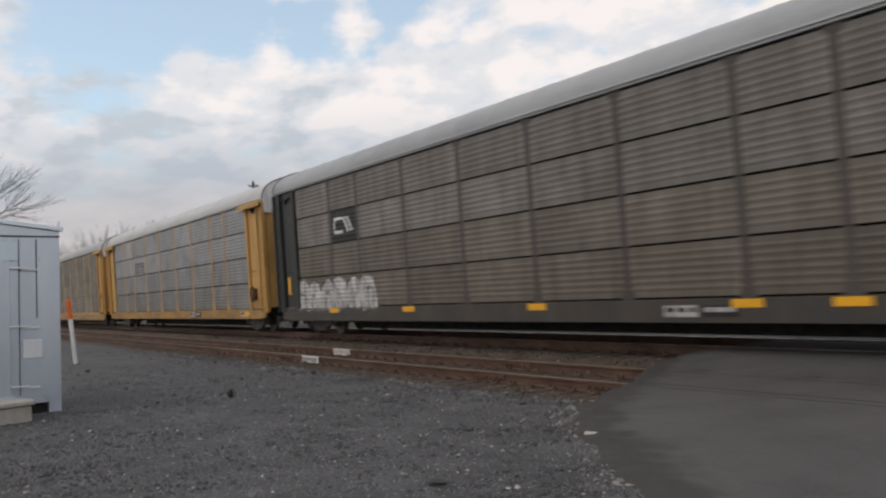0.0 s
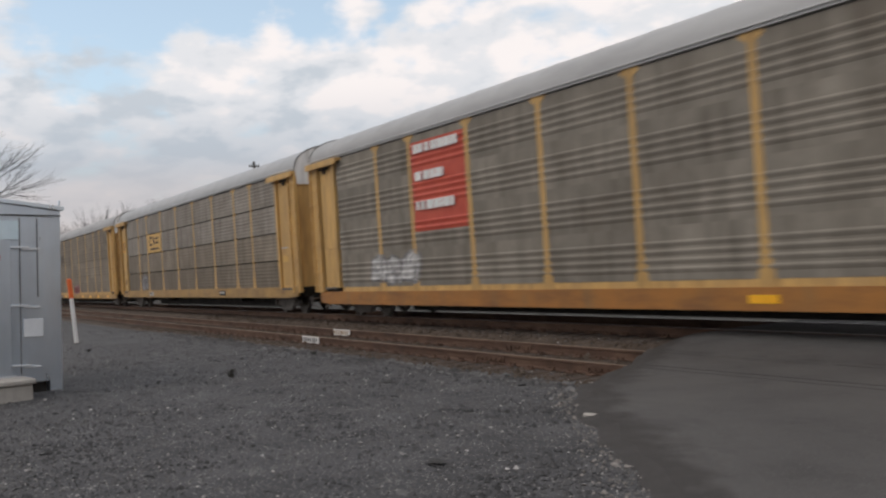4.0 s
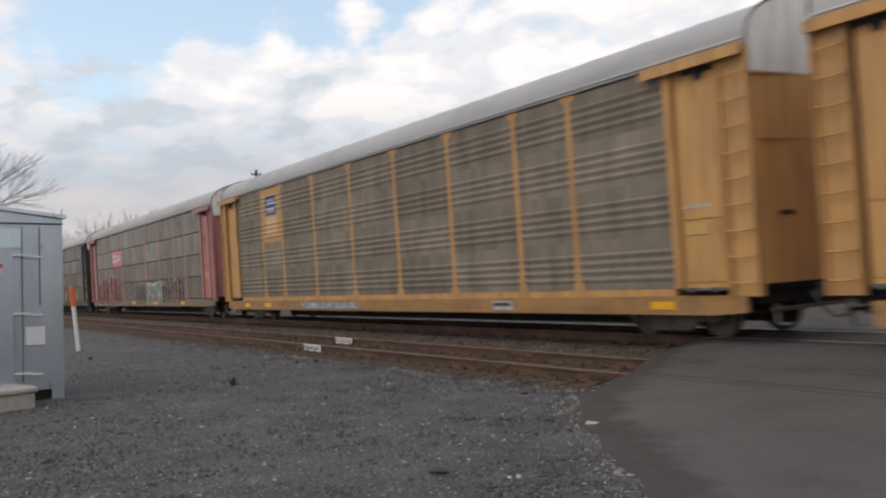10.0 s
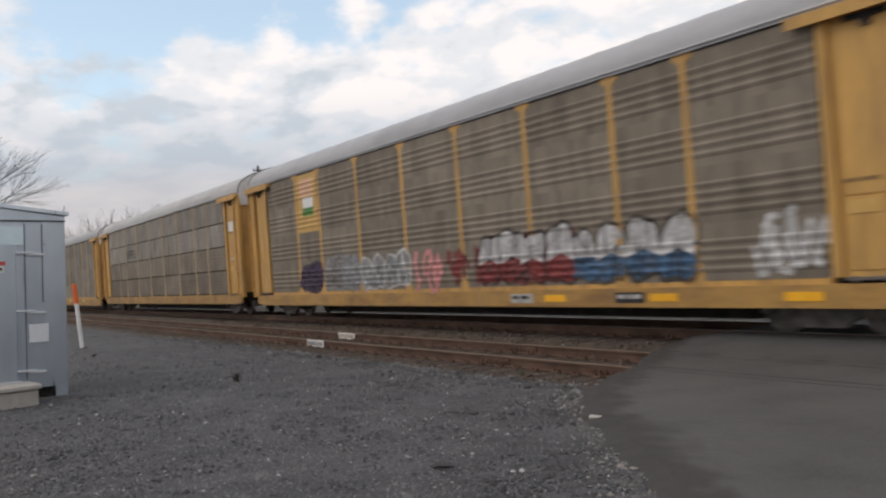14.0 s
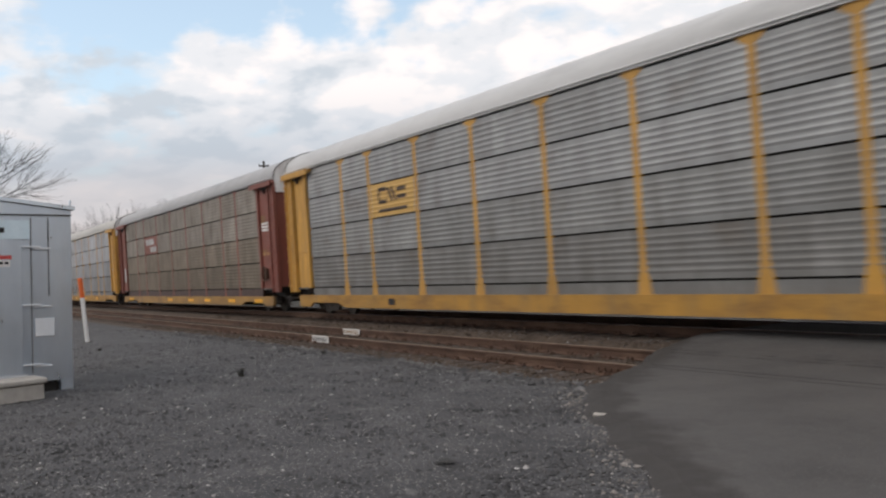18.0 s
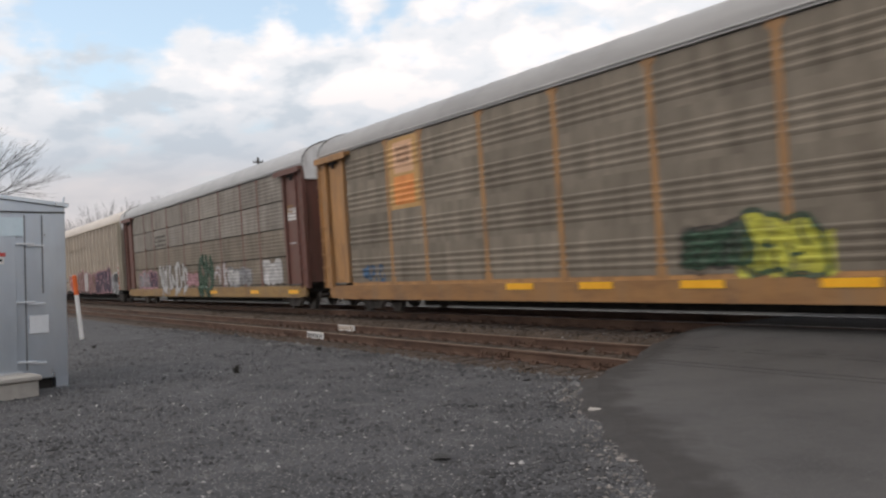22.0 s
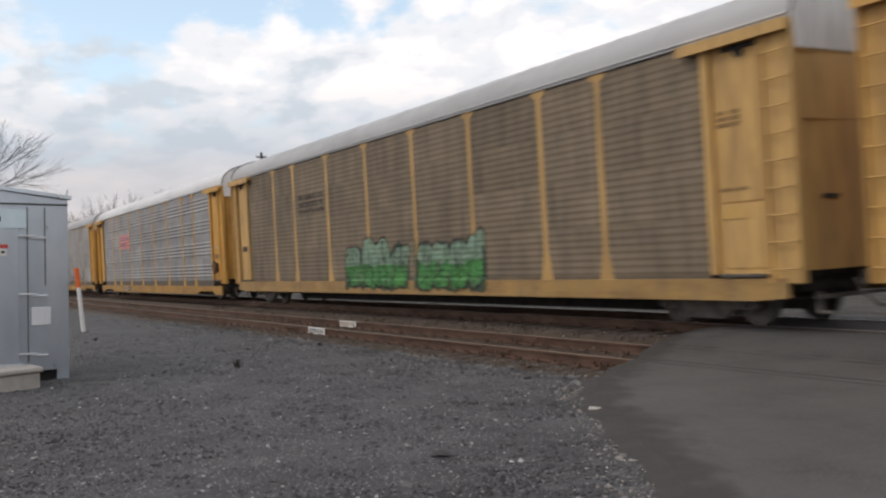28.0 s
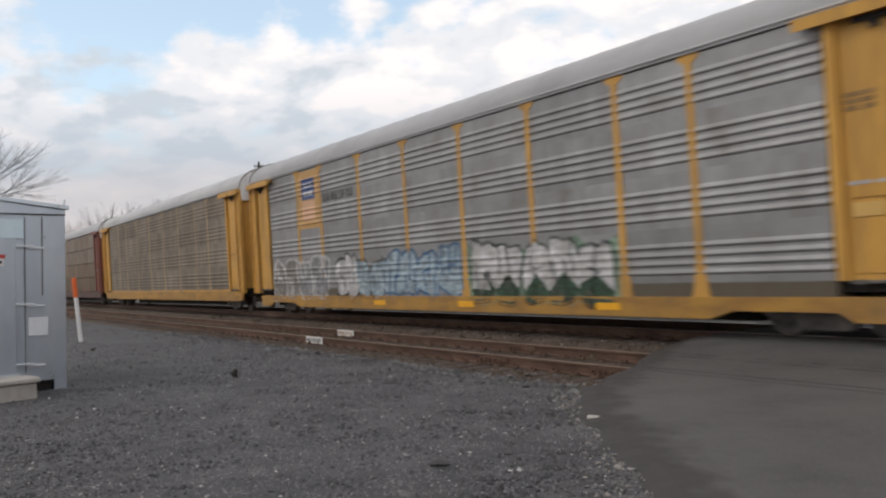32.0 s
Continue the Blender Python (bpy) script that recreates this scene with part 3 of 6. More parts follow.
def header_mesh(mat):
    def make():
        bm = bmesh.new()
        prism(bm, [(-1.15, 0.02), (1.15, 0.02), (1.15, 0.12), (-1.15, 0.12)], -0.12, 0.05)
        box(bm, -1.15, 1.15, -0.14, -0.11, -0.06, 0.12)
        return mesh_of("door_header", bm, mat)
    return cached(("header", mat.name), make)


def hook_mesh():
    def make():
        bm = bmesh.new()
        box(bm, -0.34, 0.34, -0.02, 0.03, 0.13, 0.20)
        prism(bm, [(-0.10, 0.13), (-0.03, 0.0), (0.07, 0.0), (0.09, 0.13)], -0.02, 0.03)
        return mesh_of("door_hook", bm, DARK)
    return cached("hook", make)


def track_mesh():
    def make():
        bm = bmesh.new()
        box(bm, -0.46, 0.46, -0.03, 0.05, 0.0, 0.05, bevel=0.008)
        for x in (-0.3, 0.25):
            box(bm, x - 0.04, x + 0.04, -0.04, 0.0, -0.02, 0.06)
        return mesh_of("door_track", bm, IRON)
    return cached("track", make)


def band_mesh(mat, z0, top):
    def make():
        bm = bmesh.new()
        box(bm, -11.7, 11.7, -1.485, -1.40, z0 - 0.01, Z_SIDE + top)
        return mesh_of("lower_band", bm, mat)
    return cached(("band", mat.name, z0, top), make)


def sill_mesh(mat, z0, z1, cut):
    def make():
        bm = bmesh.new()
        if cut:
            o = [(-12.9, z0), (-12.0, z0), (-11.7, z0 + 0.14), (-9.7, z0 + 0.14), (-9.2, z0), (9.2, z0), (9.7, z0 + 0.14), (11.7, z0 + 0.14), (12.0, z0), (12.9, z0), (12.9, z1), (-12.9, z1)]
        else:
            o = [(-13.3, z0 + 0.05), (-12.6, z0), (12.6, z0), (13.3, z0 + 0.05), (13.3, z1), (-13.3, z1)]
        prism(bm, o, -1.53, -1.45)
        prism(bm, [(x, z) for x, z in o], 1.45, 1.53)
        box(bm, -12.9, 12.9, -1.53, -1.36, z1 - 0.03, z1)
        return mesh_of("side_sill", bm, mat)
    return cached(("sill", mat.name, z0, z1, cut), make)


def body_mesh(mat):
    def make():
        bm = bmesh.new()
        box(bm, -HALF + 0.12, HALF - 0.12, -1.38, 1.38, 0.86, 4.9)
        return mesh_of("inner_body", bm, mat)
    return cached(("body", mat.name), make)


def far_wall_mesh(style, mat, post_mat):
    def make():
        bm = bmesh.new()
        for r in range(4):
            pr = [(1.48 - y, Z_SIDE + r * ROW + z) for y, z in rib_profile(style)]
            loft(bm, pr[::-1], U[0], U[-1])
        for u in U[1:-1]:
            box(bm, u - 0.085, u + 0.085, 1.44, 1.525, Z_SIDE, Z_SIDE + 4 * ROW, 1)
        for a, b in ((-HALF, U[0]), (U[-1], HALF)):
            box(bm, a, b, 1.40, 1.52, Z_SIDE, Z_SIDE + 4 * ROW, 1)
        return mesh_of("far_side_wall", bm, mat, post_mat)
    return cached(("far", style, mat.name, post_mat.name), make)


def end_panel_mesh(mat):
    def make():
        """Smooth plate beside the end door, x from the last bay outward, with a stiffening lip and a raised lower plate."""
        bm = bmesh.new()
        h = 4 * ROW
        box(bm, 0.17, HALF - U[-1] - LADDER - 0.08, 0.05, 0.12, 0.0, h)
        return mesh_of("end_plate", bm, mat)
    return cached(("endplate", mat.name), make)


def end_detail_meshes(mat):
    def make():
        h = 4 * ROW
        out = []
        for name, dims in (("door_post", (0.0, 0.17, -0.04, 0.12, 0.0, h)), ("lower_plate", (0.27, 1.13, 0.035, 0.049, 0.10, 1.15)), ("upper_plate", (0.27, 1.13, 0.035, 0.049, 1.18, h - 0.3))):
            bm = bmesh.new()
            box(bm, *dims, bevel=0.01)
            out.append((name, mesh_of(name, bm, mat)))
        return out
    return cached(("enddetail", mat.name), make)


LADDER, HEAD_Z = 0.62, 4.68


def ladder_mesh(mat):
    def make():
        """Wide corner column: a recessed plate between two flanges, with thin bent rungs standing proud of it."""
        bm = bmesh.new()
        h = 4 * ROW + 0.02
        box(bm, 0.0, 0.06, -0.03, 0.10, -0.12, h)
        box(bm, LADDER - 0.07, LADDER, -0.03, 0.10, -0.12, h)
        box(bm, 0.06, LADDER - 0.07, 0.025, 0.10, -0.12, h)
        for i in range(9):
            z = 0.12 + 0.42 * i
            sweep(bm, [(0.03, -0.02, z), (0.05, -0.075, z - 0.01), (LADDER / 2, -0.085, z - 0.025), (LADDER - 0.06, -0.075, z - 0.01), (LADDER - 0.04, -0.02, z)], (0, 0, 1), 0.015, 5)
        return mesh_of("end_ladder", bm, mat)
    return cached(("ladder", mat.name), make)


def end_door_mesh(mat, slot, low=True):
    def make():
        """Two curved leaves that meet in the middle of the car's end, with dark hand slots; outward is +x."""
        bm = bmesh.new()
        pr = [(-1.40, 0.0), (-1.05, 0.06), (-0.4, 0.09), (-0.03, 0.09), (-0.03, 0.05), (0.03, 0.05), (0.03, 0.09), (0.4, 0.09), (1.05, 0.06), (1.40, 0.0)]
        z0, z1 = 0.95, 4.36
        a = [bm.verts.new((d, y, z0)) for y, d in pr]
        b = [bm.verts.new((d, y, z1)) for y, d in pr]
        for i in range(len(a) - 1):
            bm.faces.new((a[i], a[i + 1], b[i + 1], b[i]))
        box(bm, -0.02, 0.09, -1.40, 1.40, 4.33, 4.36)
        if low:
            box(bm, 0.06, 0.103, -0.95, -0.62, 2.05, 2.12, 1)
            box(bm, 0.05, 0.096, -1.3, 1.3, 3.28, 3.31)
        else:
            for z in (3.72, 2.45):
                box(bm, 0.06, 0.103, -1.0, -0.2, z, z + 0.11, 1)
        return mesh_of("end_door", bm, mat, slot)
    return cached(("door", mat.name, low), make)


def truck_meshes():
    def make():
        bm = bmesh.new()
        o = [(-1.18, 0.36), (-1.02, 0.28), (-0.62, 0.30), (-0.42, 0.13), (0.42, 0.13), (0.62, 0.30), (1.02, 0.28), (1.18, 0.36), (1.10, 0.53), (0.70, 0.60), (0.42, 0.74), (-0.42, 0.74), (-0.70, 0.60), (-1.10, 0.53)]
        for s in (-1, 1):
            y = s * 1.04
            prism(bm, o, y - 0.06, y + 0.06)
            for x in (-0.92, 0.92):
                tube(bm, (x, y + s * 0.05, 0.42), (x, y + s * 0.13, 0.42), 0.11, n=8)
            for x in (-0.16, 0.0, 0.16):
                tube(bm, (x, y, 0.20), (x, y, 0.52), 0.06, n=6)
        box(bm, -0.2, 0.2, -0.95, 0.95, 0.34, 0.66)
        frame_me = mesh_of("truck", bm, IRON)
        bm = bmesh.new()
        ring = [(0.42, 0.0), (0.42, 0.125), (0.38, 0.125), (0.36, 0.10), (0.15, 0.06), (0.12, 0.12), (0.0, 0.12)]
        n = 20
        rows = [[bm.verts.new((r * math.cos(2 * math.pi * i / n), -y, r * math.sin(2 * math.pi * i / n))) for i in range(n)] for r, y in ring[:-1]]
        for k in range(len(rows) - 1):
            for i in range(n):
                f = bm.faces.new((rows[k][i], rows[k][(i + 1) % n], rows[k + 1][(i + 1) % n], rows[k + 1][i]))
                f.material_index = 1 if k == 0 else 0
        bm.faces.new(rows[-1])
        bm.faces.new(rows[0][::-1])
        wheel_me = mesh_of("wheel", bm, IRON, TREAD)
        bm = bmesh.new()
        tube(bm, (0, -0.7, 0), (0, 0.7, 0), 0.08, n=8)
        return frame_me, wheel_me, mesh_of("axle", bm, IRON)
    return cached("truck", make)


def under_mesh():
    def make():
        bm = bmesh.new()
        box(bm, -13.2, 13.2, -0.33, 0.33, 0.46, 0.9)
        box(bm, -9.3, 9.3, -0.42, 0.42, 0.17, 0.8)
        box(bm, -9.0, 9.0, 0.9, 1.40, 0.40, 0.8)
        box(bm, -12.6, 12.6, -1.36, 1.36, 0.74, 0.90)
        for x in (-7.4, -4.4, -1.4, 1.4, 4.4, 7.4):
            box(bm, x - 0.06, x + 0.06, -1.40, 1.40, 0.56, 0.78)
        tube(bm, (-6.2, -0.75, 0.58), (-5.2, -0.75, 0.58), 0.2, n=10)
        box(bm, 5.3, 6.0, -1.0, -0.5, 0.42, 0.8)
        for s in (-1, 1):
            box(bm, min(s * 12.6, s * 13.35), max(s * 12.6, s * 13.35), -1.25, 1.25, 0.62, 0.93)
        return mesh_of("underframe", bm, DARK)
    return cached("under", make)


def coupler_mesh():
    def make():
        bm = bmesh.new()
        box(bm, 0.0, 0.55, -0.11, 0.11, 0.68, 0.90)
        box(bm, 0.52, 0.84, -0.17, 0.15, 0.66, 0.94, bevel=0.03)
        pts = [(0.1, -0.35, 0.78), (0.3, -0.36, 0.50), (0.52, -0.36, 0.36), (0.75, -0.34, 0.40)]
        for p, q in zip(pts, pts[1:]):
            tube(bm, p, q, 0.025, n=6)
        box(bm, -0.02, 0.06, -1.2, 1.2, 0.5, 0.56)
        for y in (-1.12, 1.12):
            box(bm, -0.02, 0.05, y - 0.03, y + 0.03, 0.3, 0.62)
            box(bm, -0.02, 0.32, y - 0.03, y + 0.03, 0.28, 0.32)
        return mesh_of("coupler", bm, IRON)
    return cached("coupler", make)


def brake_wheel_mesh(mat):
    def make():
        bm = bmesh.new()
        n, R = 14, 0.27
        sweep(bm, [(R * math.cos(2 * math.pi * i / n), 0, R * math.sin(2 * math.pi * i / n)) for i in range(n)], (0, 1, 0), 0.022, 6, True)
        for i in range(4):
            a = math.pi / 2 * i
            tube(bm, (0, 0, 0), (R * math.cos(a), 0, R * math.sin(a)), 0.016, n=5)
        box(bm, -0.12, 0.12, 0.03, 0.14, -0.2, 0.2)
        return mesh_of("hand_brake", bm, mat)
    return cached(("brake", mat.name), make)


# ---- lettering bars, plates and spray paint on the cars ----
Y_SKIN = -1.536


def plate(car, name, u0, u1, z0, z1, mat, label="", y=Y_SKIN):
    bm = bmesh.new()
    box(bm, u0, u1, y, y + 0.012, z0, z1)
    return part(name, bm, mat, car, label)


STYLE_OF, SILL = {}, {}


def ribbed(car, name, u0, u1, z0, z1, mat, label="", lift=0.004):
    """Paint field that lies on the corrugated side and follows its ribs."""
    prof = [(y, Z_SIDE + r * ROW + z) for r in range(4) for y, z in rib_profile(STYLE_OF[car.name]) if y < 0.01]
    ys, zs = [y for y, z in prof], [z for y, z in prof]
    at = [z0] + [z for z in zs if z0 + 0.002 < z < z1 - 0.002] + [z1]
    pr = [(-1.485 + float(np.interp(z, zs, ys)) - lift, z) for z in at]
    bm = bmesh.new()
    loft(bm, pr, u0, u1)
    return part(name, bm, mat, car, label)


def bars(car, u0, u1, z0, z1, rows, mat, seed, y=Y_SKIN - 0.004, name="lettering"):
    """Rows of short bars, for lettering too small to read."""
    rng = random.Random(seed)
    step = (z1 - z0) / rows
    for r in range(rows):
        x = u0
        while x < u1 - 0.05:
            w = min(u1 - x, rng.uniform(0.14, 0.34))
            zt = z1 - r * step
            bm = bmesh.new()
            if y == Y_SKIN - 0.004 and car.name in STYLE_OF:
                bm.faces.new([bm.verts.new((px, Y_SKIN - 0.012, pz)) for px, pz in ((x, zt - step * 0.7), (x + w, zt - step * 0.7), (x + w, zt), (x, zt))])
                conform(bm, car)
            else:
                box(bm, x, x + w, y, y + 0.004, zt - step * 0.7, zt)
            part(name, bm, mat, car)
            x += w + rng.choice((0.03, 0.03, 0.10))


def stroke(bm, pts, w, y, mi):
    """A flat band of paint along a line of (x, z) points, with rounded turns."""
    for (x0, z0), (x1, z1) in zip(pts, pts[1:]):
        d = math.hypot(x1 - x0, z1 - z0) or 1e-6
        nx, nz = -(z1 - z0) / d * w / 2, (x1 - x0) / d * w / 2
        bm.faces.new([bm.verts.new((x, y, z)) for x, z in ((x0 - nx, z0 - nz), (x1 - nx, z1 - nz), (x1 + nx, z1 + nz), (x0 + nx, z0 + nz))]).material_index = mi
    for x, z in pts:
        y -= 0.00015
        bm.faces.new([bm.verts.new((x + w / 2 * math.cos(a), y, z + w / 2 * math.sin(a))) for a in (math.pi / 4 * i for i in range(8))]).material_index = mi


def band(bm, pts, w, y):
    """One unbroken band of paint along a line of (x, z) points, mitred at its turns."""
    closed = pts[0] == pts[-1]
    ring = pts[:-1] if closed else pts
    pairs = []
    for i, (x, z) in enumerate(ring):
        before = ring[i - 1] if closed or i else ring[0]
        after = ring[(i + 1) % len(ring)] if closed or i + 1 < len(ring) else ring[-1]
        a = Vector((x - before[0], z - before[1]))
        b = Vector((after[0] - x, after[1] - z))
        a = a.normalized() if a.length > 1e-6 else b.normalized()
        b = b.normalized() if b.length > 1e-6 else a
        t = (a + b).normalized()
        k = w / 2 / max(0.5, t.dot(b))
        pairs.append([bm.verts.new((x + s * t.y * k, y, z - s * t.x * k)) for s in (1, -1)])
    for p, q in zip(pairs, pairs[1:] + (pairs[:1] if closed else [])):
        bm.faces.new((p[0], q[0], q[1], p[1]))


def skin_depth(car, u, z):
    """Depth of the painted surface at a place on a car's side: sill, posts and ribs."""
    style = STYLE_OF[car.name]
    top = SILL[car.name][1]
    if z < top + 0.004:
        return -1.531
    wide = 0.09 + (0.12 * max(0.0, 1 - (z - top) / 0.62))
    if any(abs(u - k) < wide for k in U[1:-1]):
        return POST_Y[style] - 0.001
    if abs(u) > U[-1]:
        return Y_SIDE + 0.034
    y, zz = SKIN[style]
    return -1.486 + float(np.interp(z, zz, y))


SKIN = {}
for _style in ("rows", "fine", "dusty", "ribs"):
    _p = [(y, Z_SIDE + r * ROW + z) for r in range(4) for y, z in rib_profile(_style) if y < 0.01]
    SKIN[_style] = ([y for y, z in _p], [z for y, z in _p])


def conform(bm, car):
    """Lay flat paint on a car's side: cut it where the surface bends, then press it on."""
    if car.name not in STYLE_OF:
        return
    zs, us = [v.co.z for v in bm.verts], [v.co.x for v in bm.verts]
    cuts = [((0, 0, z), (0, 0, 1)) for z in sorted(set([SILL[car.name][1] + 0.004] + SKIN[STYLE_OF[car.name]][1])) if min(zs) < z < max(zs)]
    cuts += [((k + e, 0, 0), (1, 0, 0)) for k in U[1:-1] for e in (-0.2, -0.1, 0.1, 0.2) if min(us) < k + e < max(us)]
    for co, no in cuts:
        bmesh.ops.bisect_plane(bm, geom=bm.verts[:] + bm.edges[:] + bm.faces[:], dist=1e-5, plane_co=co, plane_no=no)
    for v in bm.verts:
        v.co.y = skin_depth(car, v.co.x, v.co.z) + (v.co.y - Y_SKIN) * 0.5 - 0.002


def scrawl(rng):
    """Bent and hooked lines of spray paint in a unit cell; no letters."""
    lines = []
    for _ in range(rng.choice((2, 2, 3))):
        kind = rng.random()
        cx, cz = rng.uniform(0.2, 0.8), rng.uniform(0.3, 0.7)
        rx, rz = rng.uniform(0.22, 0.5), rng.uniform(0.28, 0.55)
        a0, turn = rng.uniform(0, 6.28), rng.choice((-1, 1)) * rng.uniform(2.2, 4.6)
        if kind < 0.6:
            ln = [(cx + rx * math.cos(a0 + turn * i / 8), cz + rz * math.sin(a0 + turn * i / 8)) for i in range(9)]
        elif kind < 0.8:
            s = rng.uniform(-0.3, 0.3)
            ln = [(cx + s * (i / 5 - 0.5) + 0.12 * math.sin(1.3 * i + a0), i / 5) for i in range(6)]
        else:
            ln = [(cx - rx + 2 * rx * i / 6, cz + rz * 0.7 * math.sin(a0 + 0.9 * i)) for i in range(7)]
        lines.append([(min(1.25, max(-0.25, x)), min(1.0, max(0.0, z))) for x, z in ln])
    return lines


def bubble(rng, heavy):
    """A fat sprayed figure in a unit cell: a swollen body with flared corners, and the dark slits that cut into it; no letters."""
    n, body = 22, []
    p, tilt = rng.uniform(0, 6.28), rng.uniform(-0.12, 0.12)
    flare = [rng.uniform(-0.05, 0.16) for _ in range(4)]
    for i in range(n):
        a = 2 * math.pi * i / n
        c, q = math.cos(a), math.sin(a)
        r = (abs(c) ** 3.2 + abs(q) ** 3.2) ** (-1 / 3.2)
        r *= 1 + 0.07 * math.sin(3 * a + p) + 0.05 * math.sin(5 * a + 2 * p)
        r *= 1 + flare[int(a / (math.pi / 2)) % 4] * abs(math.sin(2 * a)) ** 3
        r *= 1 + rng.uniform(-0.06, 0.08)
        x, z = 0.5 + 0.49 * r * c, 0.5 + 0.46 * r * q
        body.append((x + tilt * (z - 0.5), z))
    slits = []
    for k in range(rng.choice((2, 3, 3))):
        x = (0.26, 0.52, 0.76)[k] + rng.uniform(-0.07, 0.07)
        up = rng.random() < 0.5
        z0, z1 = (0.98, rng.uniform(0.35, 0.6)) if up else (0.02, rng.uniform(0.4, 0.65))
        slits.append([(x, z0), (x + rng.uniform(-0.06, 0.06), (z0 + z1) / 2), (x + rng.uniform(-0.12, 0.12), z1)])
    if rng.random() < 0.6:
        x, z = rng.uniform(0.35, 0.65), rng.uniform(0.35, 0.7)
        slits.append([(x - 0.13, z), (x + 0.13, z + rng.uniform(-0.1, 0.1))])
    return body, slits, 0.05 + 0.05 * (1 - heavy)


def grown(poly, o):
    """A convex outline pushed outward by o."""
    cx, cz = sum(p[0] for p in poly) / len(poly), sum(p[1] for p in poly) / len(poly)
    out = []
    for x, z in poly:
        d = math.hypot(x - cx, z - cz) or 1
        out.append((x + (x - cx) / d * o * 1.3, z + (z - cz) / d * o * 1.3))
    return out


def graffiti(car, u0, u1, z0, z1, fills, outline, letters, seed, label, weight=0.30, shadow=None, low=None, stems=False):
    """Sprayed marks that cannot be read: thin scrawls, or fat figures over a wider outline. low: a second fill and the share of the height that it covers. stems: upright fat strokes, some with a round spot above."""
    rng = random.Random(seed)
    if shadow:
        bm = bmesh.new()
        n = 26
        span = [u0 - 0.15 + (u1 - u0 + 0.3) * i / n for i in range(n + 1)]
        top = [(x, z1 - 0.22 * (z1 - z0) * abs(math.sin(2.3 * x + seed)) - rng.uniform(0, 0.14)) for x in span]
        bot = [(x, z0 + rng.uniform(-0.04, 0.10)) for x in span]
        for i in range(n):
            bm.faces.new([bm.verts.new((x, Y_SKIN, z)) for x, z in (bot[i], bot[i + 1], top[i + 1], top[i])])
        conform(bm, car)
        part("graffiti_ground", bm, shadow, car)
    fat = weight > 0.22
    letters = max(1, int(letters * (1.0 if fat else 1.35)))
    cell = (u1 - u0) / letters
    for i in range(letters):
        bm = bmesh.new()
        fill = fills[(i * len(fills)) // letters]
        cx, tilt = u0 + cell * i, rng.uniform(-0.12, 0.18) * cell
        hz, wz = (z1 - z0) * rng.uniform(0.80, 1.0), cell * rng.uniform(0.95, 1.1)
        base = z0 + rng.uniform(0, 0.08) * (z1 - z0)
        yo, yf = Y_SKIN - 0.004 - 0.0006 * i, Y_SKIN - 0.016 - 0.0006 * i
        if stems:
            n = rng.choice((2, 3))
            lines = []
            for k in range(n):
                x, top = (k + 0.5) / n + rng.uniform(-0.05, 0.05), rng.uniform(0.62, 1.0)
                lines.append([(x, 0.0), (x + rng.uniform(-0.03, 0.03), top * 0.5), (x + rng.uniform(-0.04, 0.04), top)])
                if top < 0.74:
                    lines.append([(x, 0.93), (x + 0.02, 0.97)])
            if n == 3:
                lines.append([(0.16, 0.08), (0.84, 0.06)])
            w = 0.74 * wz / n
            for grow, y, mi in ((1.17, yo, 0), (1.0, yf, 1)):
                for ln in lines:
                    stroke(bm, [(cx + wz * px, base + hz * pz) for px, pz in ln], w * grow, y, mi)
        elif fat:
            body, slits, thin = bubble(rng, weight)

            def laid(q):
                return [(cx + wz * px + tilt * pz, base + hz * pz) for px, pz in q]

            blob = laid(body)
            edge = 0.05 + 0.03 * rng.random()
            mid = (sum(x for x, z in blob) / len(blob), sum(z for x, z in blob) / len(blob))
            for ring, y, mi in ((grown(blob, edge), yo, 0), (blob, yf, 1)):
                hub = bm.verts.new((mid[0], y, mid[1]))
                rim = [bm.verts.new((x, y, z)) for x, z in ring]
                for a, b in zip(rim, rim[1:] + rim[:1]):
                    bm.faces.new((hub, a, b)).material_index = mi
            for q in slits:
                stroke(bm, laid(q), thin * min(wz, hz), yf - 0.006, 0)
        else:
            lines = [[(cx + wz * px + tilt * pz + rng.uniform(-0.04, 0.04) * cell, base + hz * pz + rng.uniform(-0.03, 0.03) * hz) for px, pz in ln] for ln in scrawl(rng)]
            w = (0.07 + weight * 0.45) * min(cell * 1.4, hz)
            for ln in lines:
                stroke(bm, ln, w * 1.35, yo, 0)
            for ln in lines:
                stroke(bm, ln, w, yf, 1)
        if low:
            zc = z0 + low[1] * (z1 - z0)
            bmesh.ops.bisect_plane(bm, geom=bm.verts[:] + bm.edges[:] + bm.faces[:], dist=1e-5, plane_co=(0, 0, zc), plane_no=(0.05, 0, 1))
            for f in bm.faces:
                if f.material_index == 1 and f.calc_center_median().z < zc:
                    f.material_index = 2
        conform(bm, car)
        part("graffiti", bm, [outline, fill] + ([low[0]] if low else []), car, label)


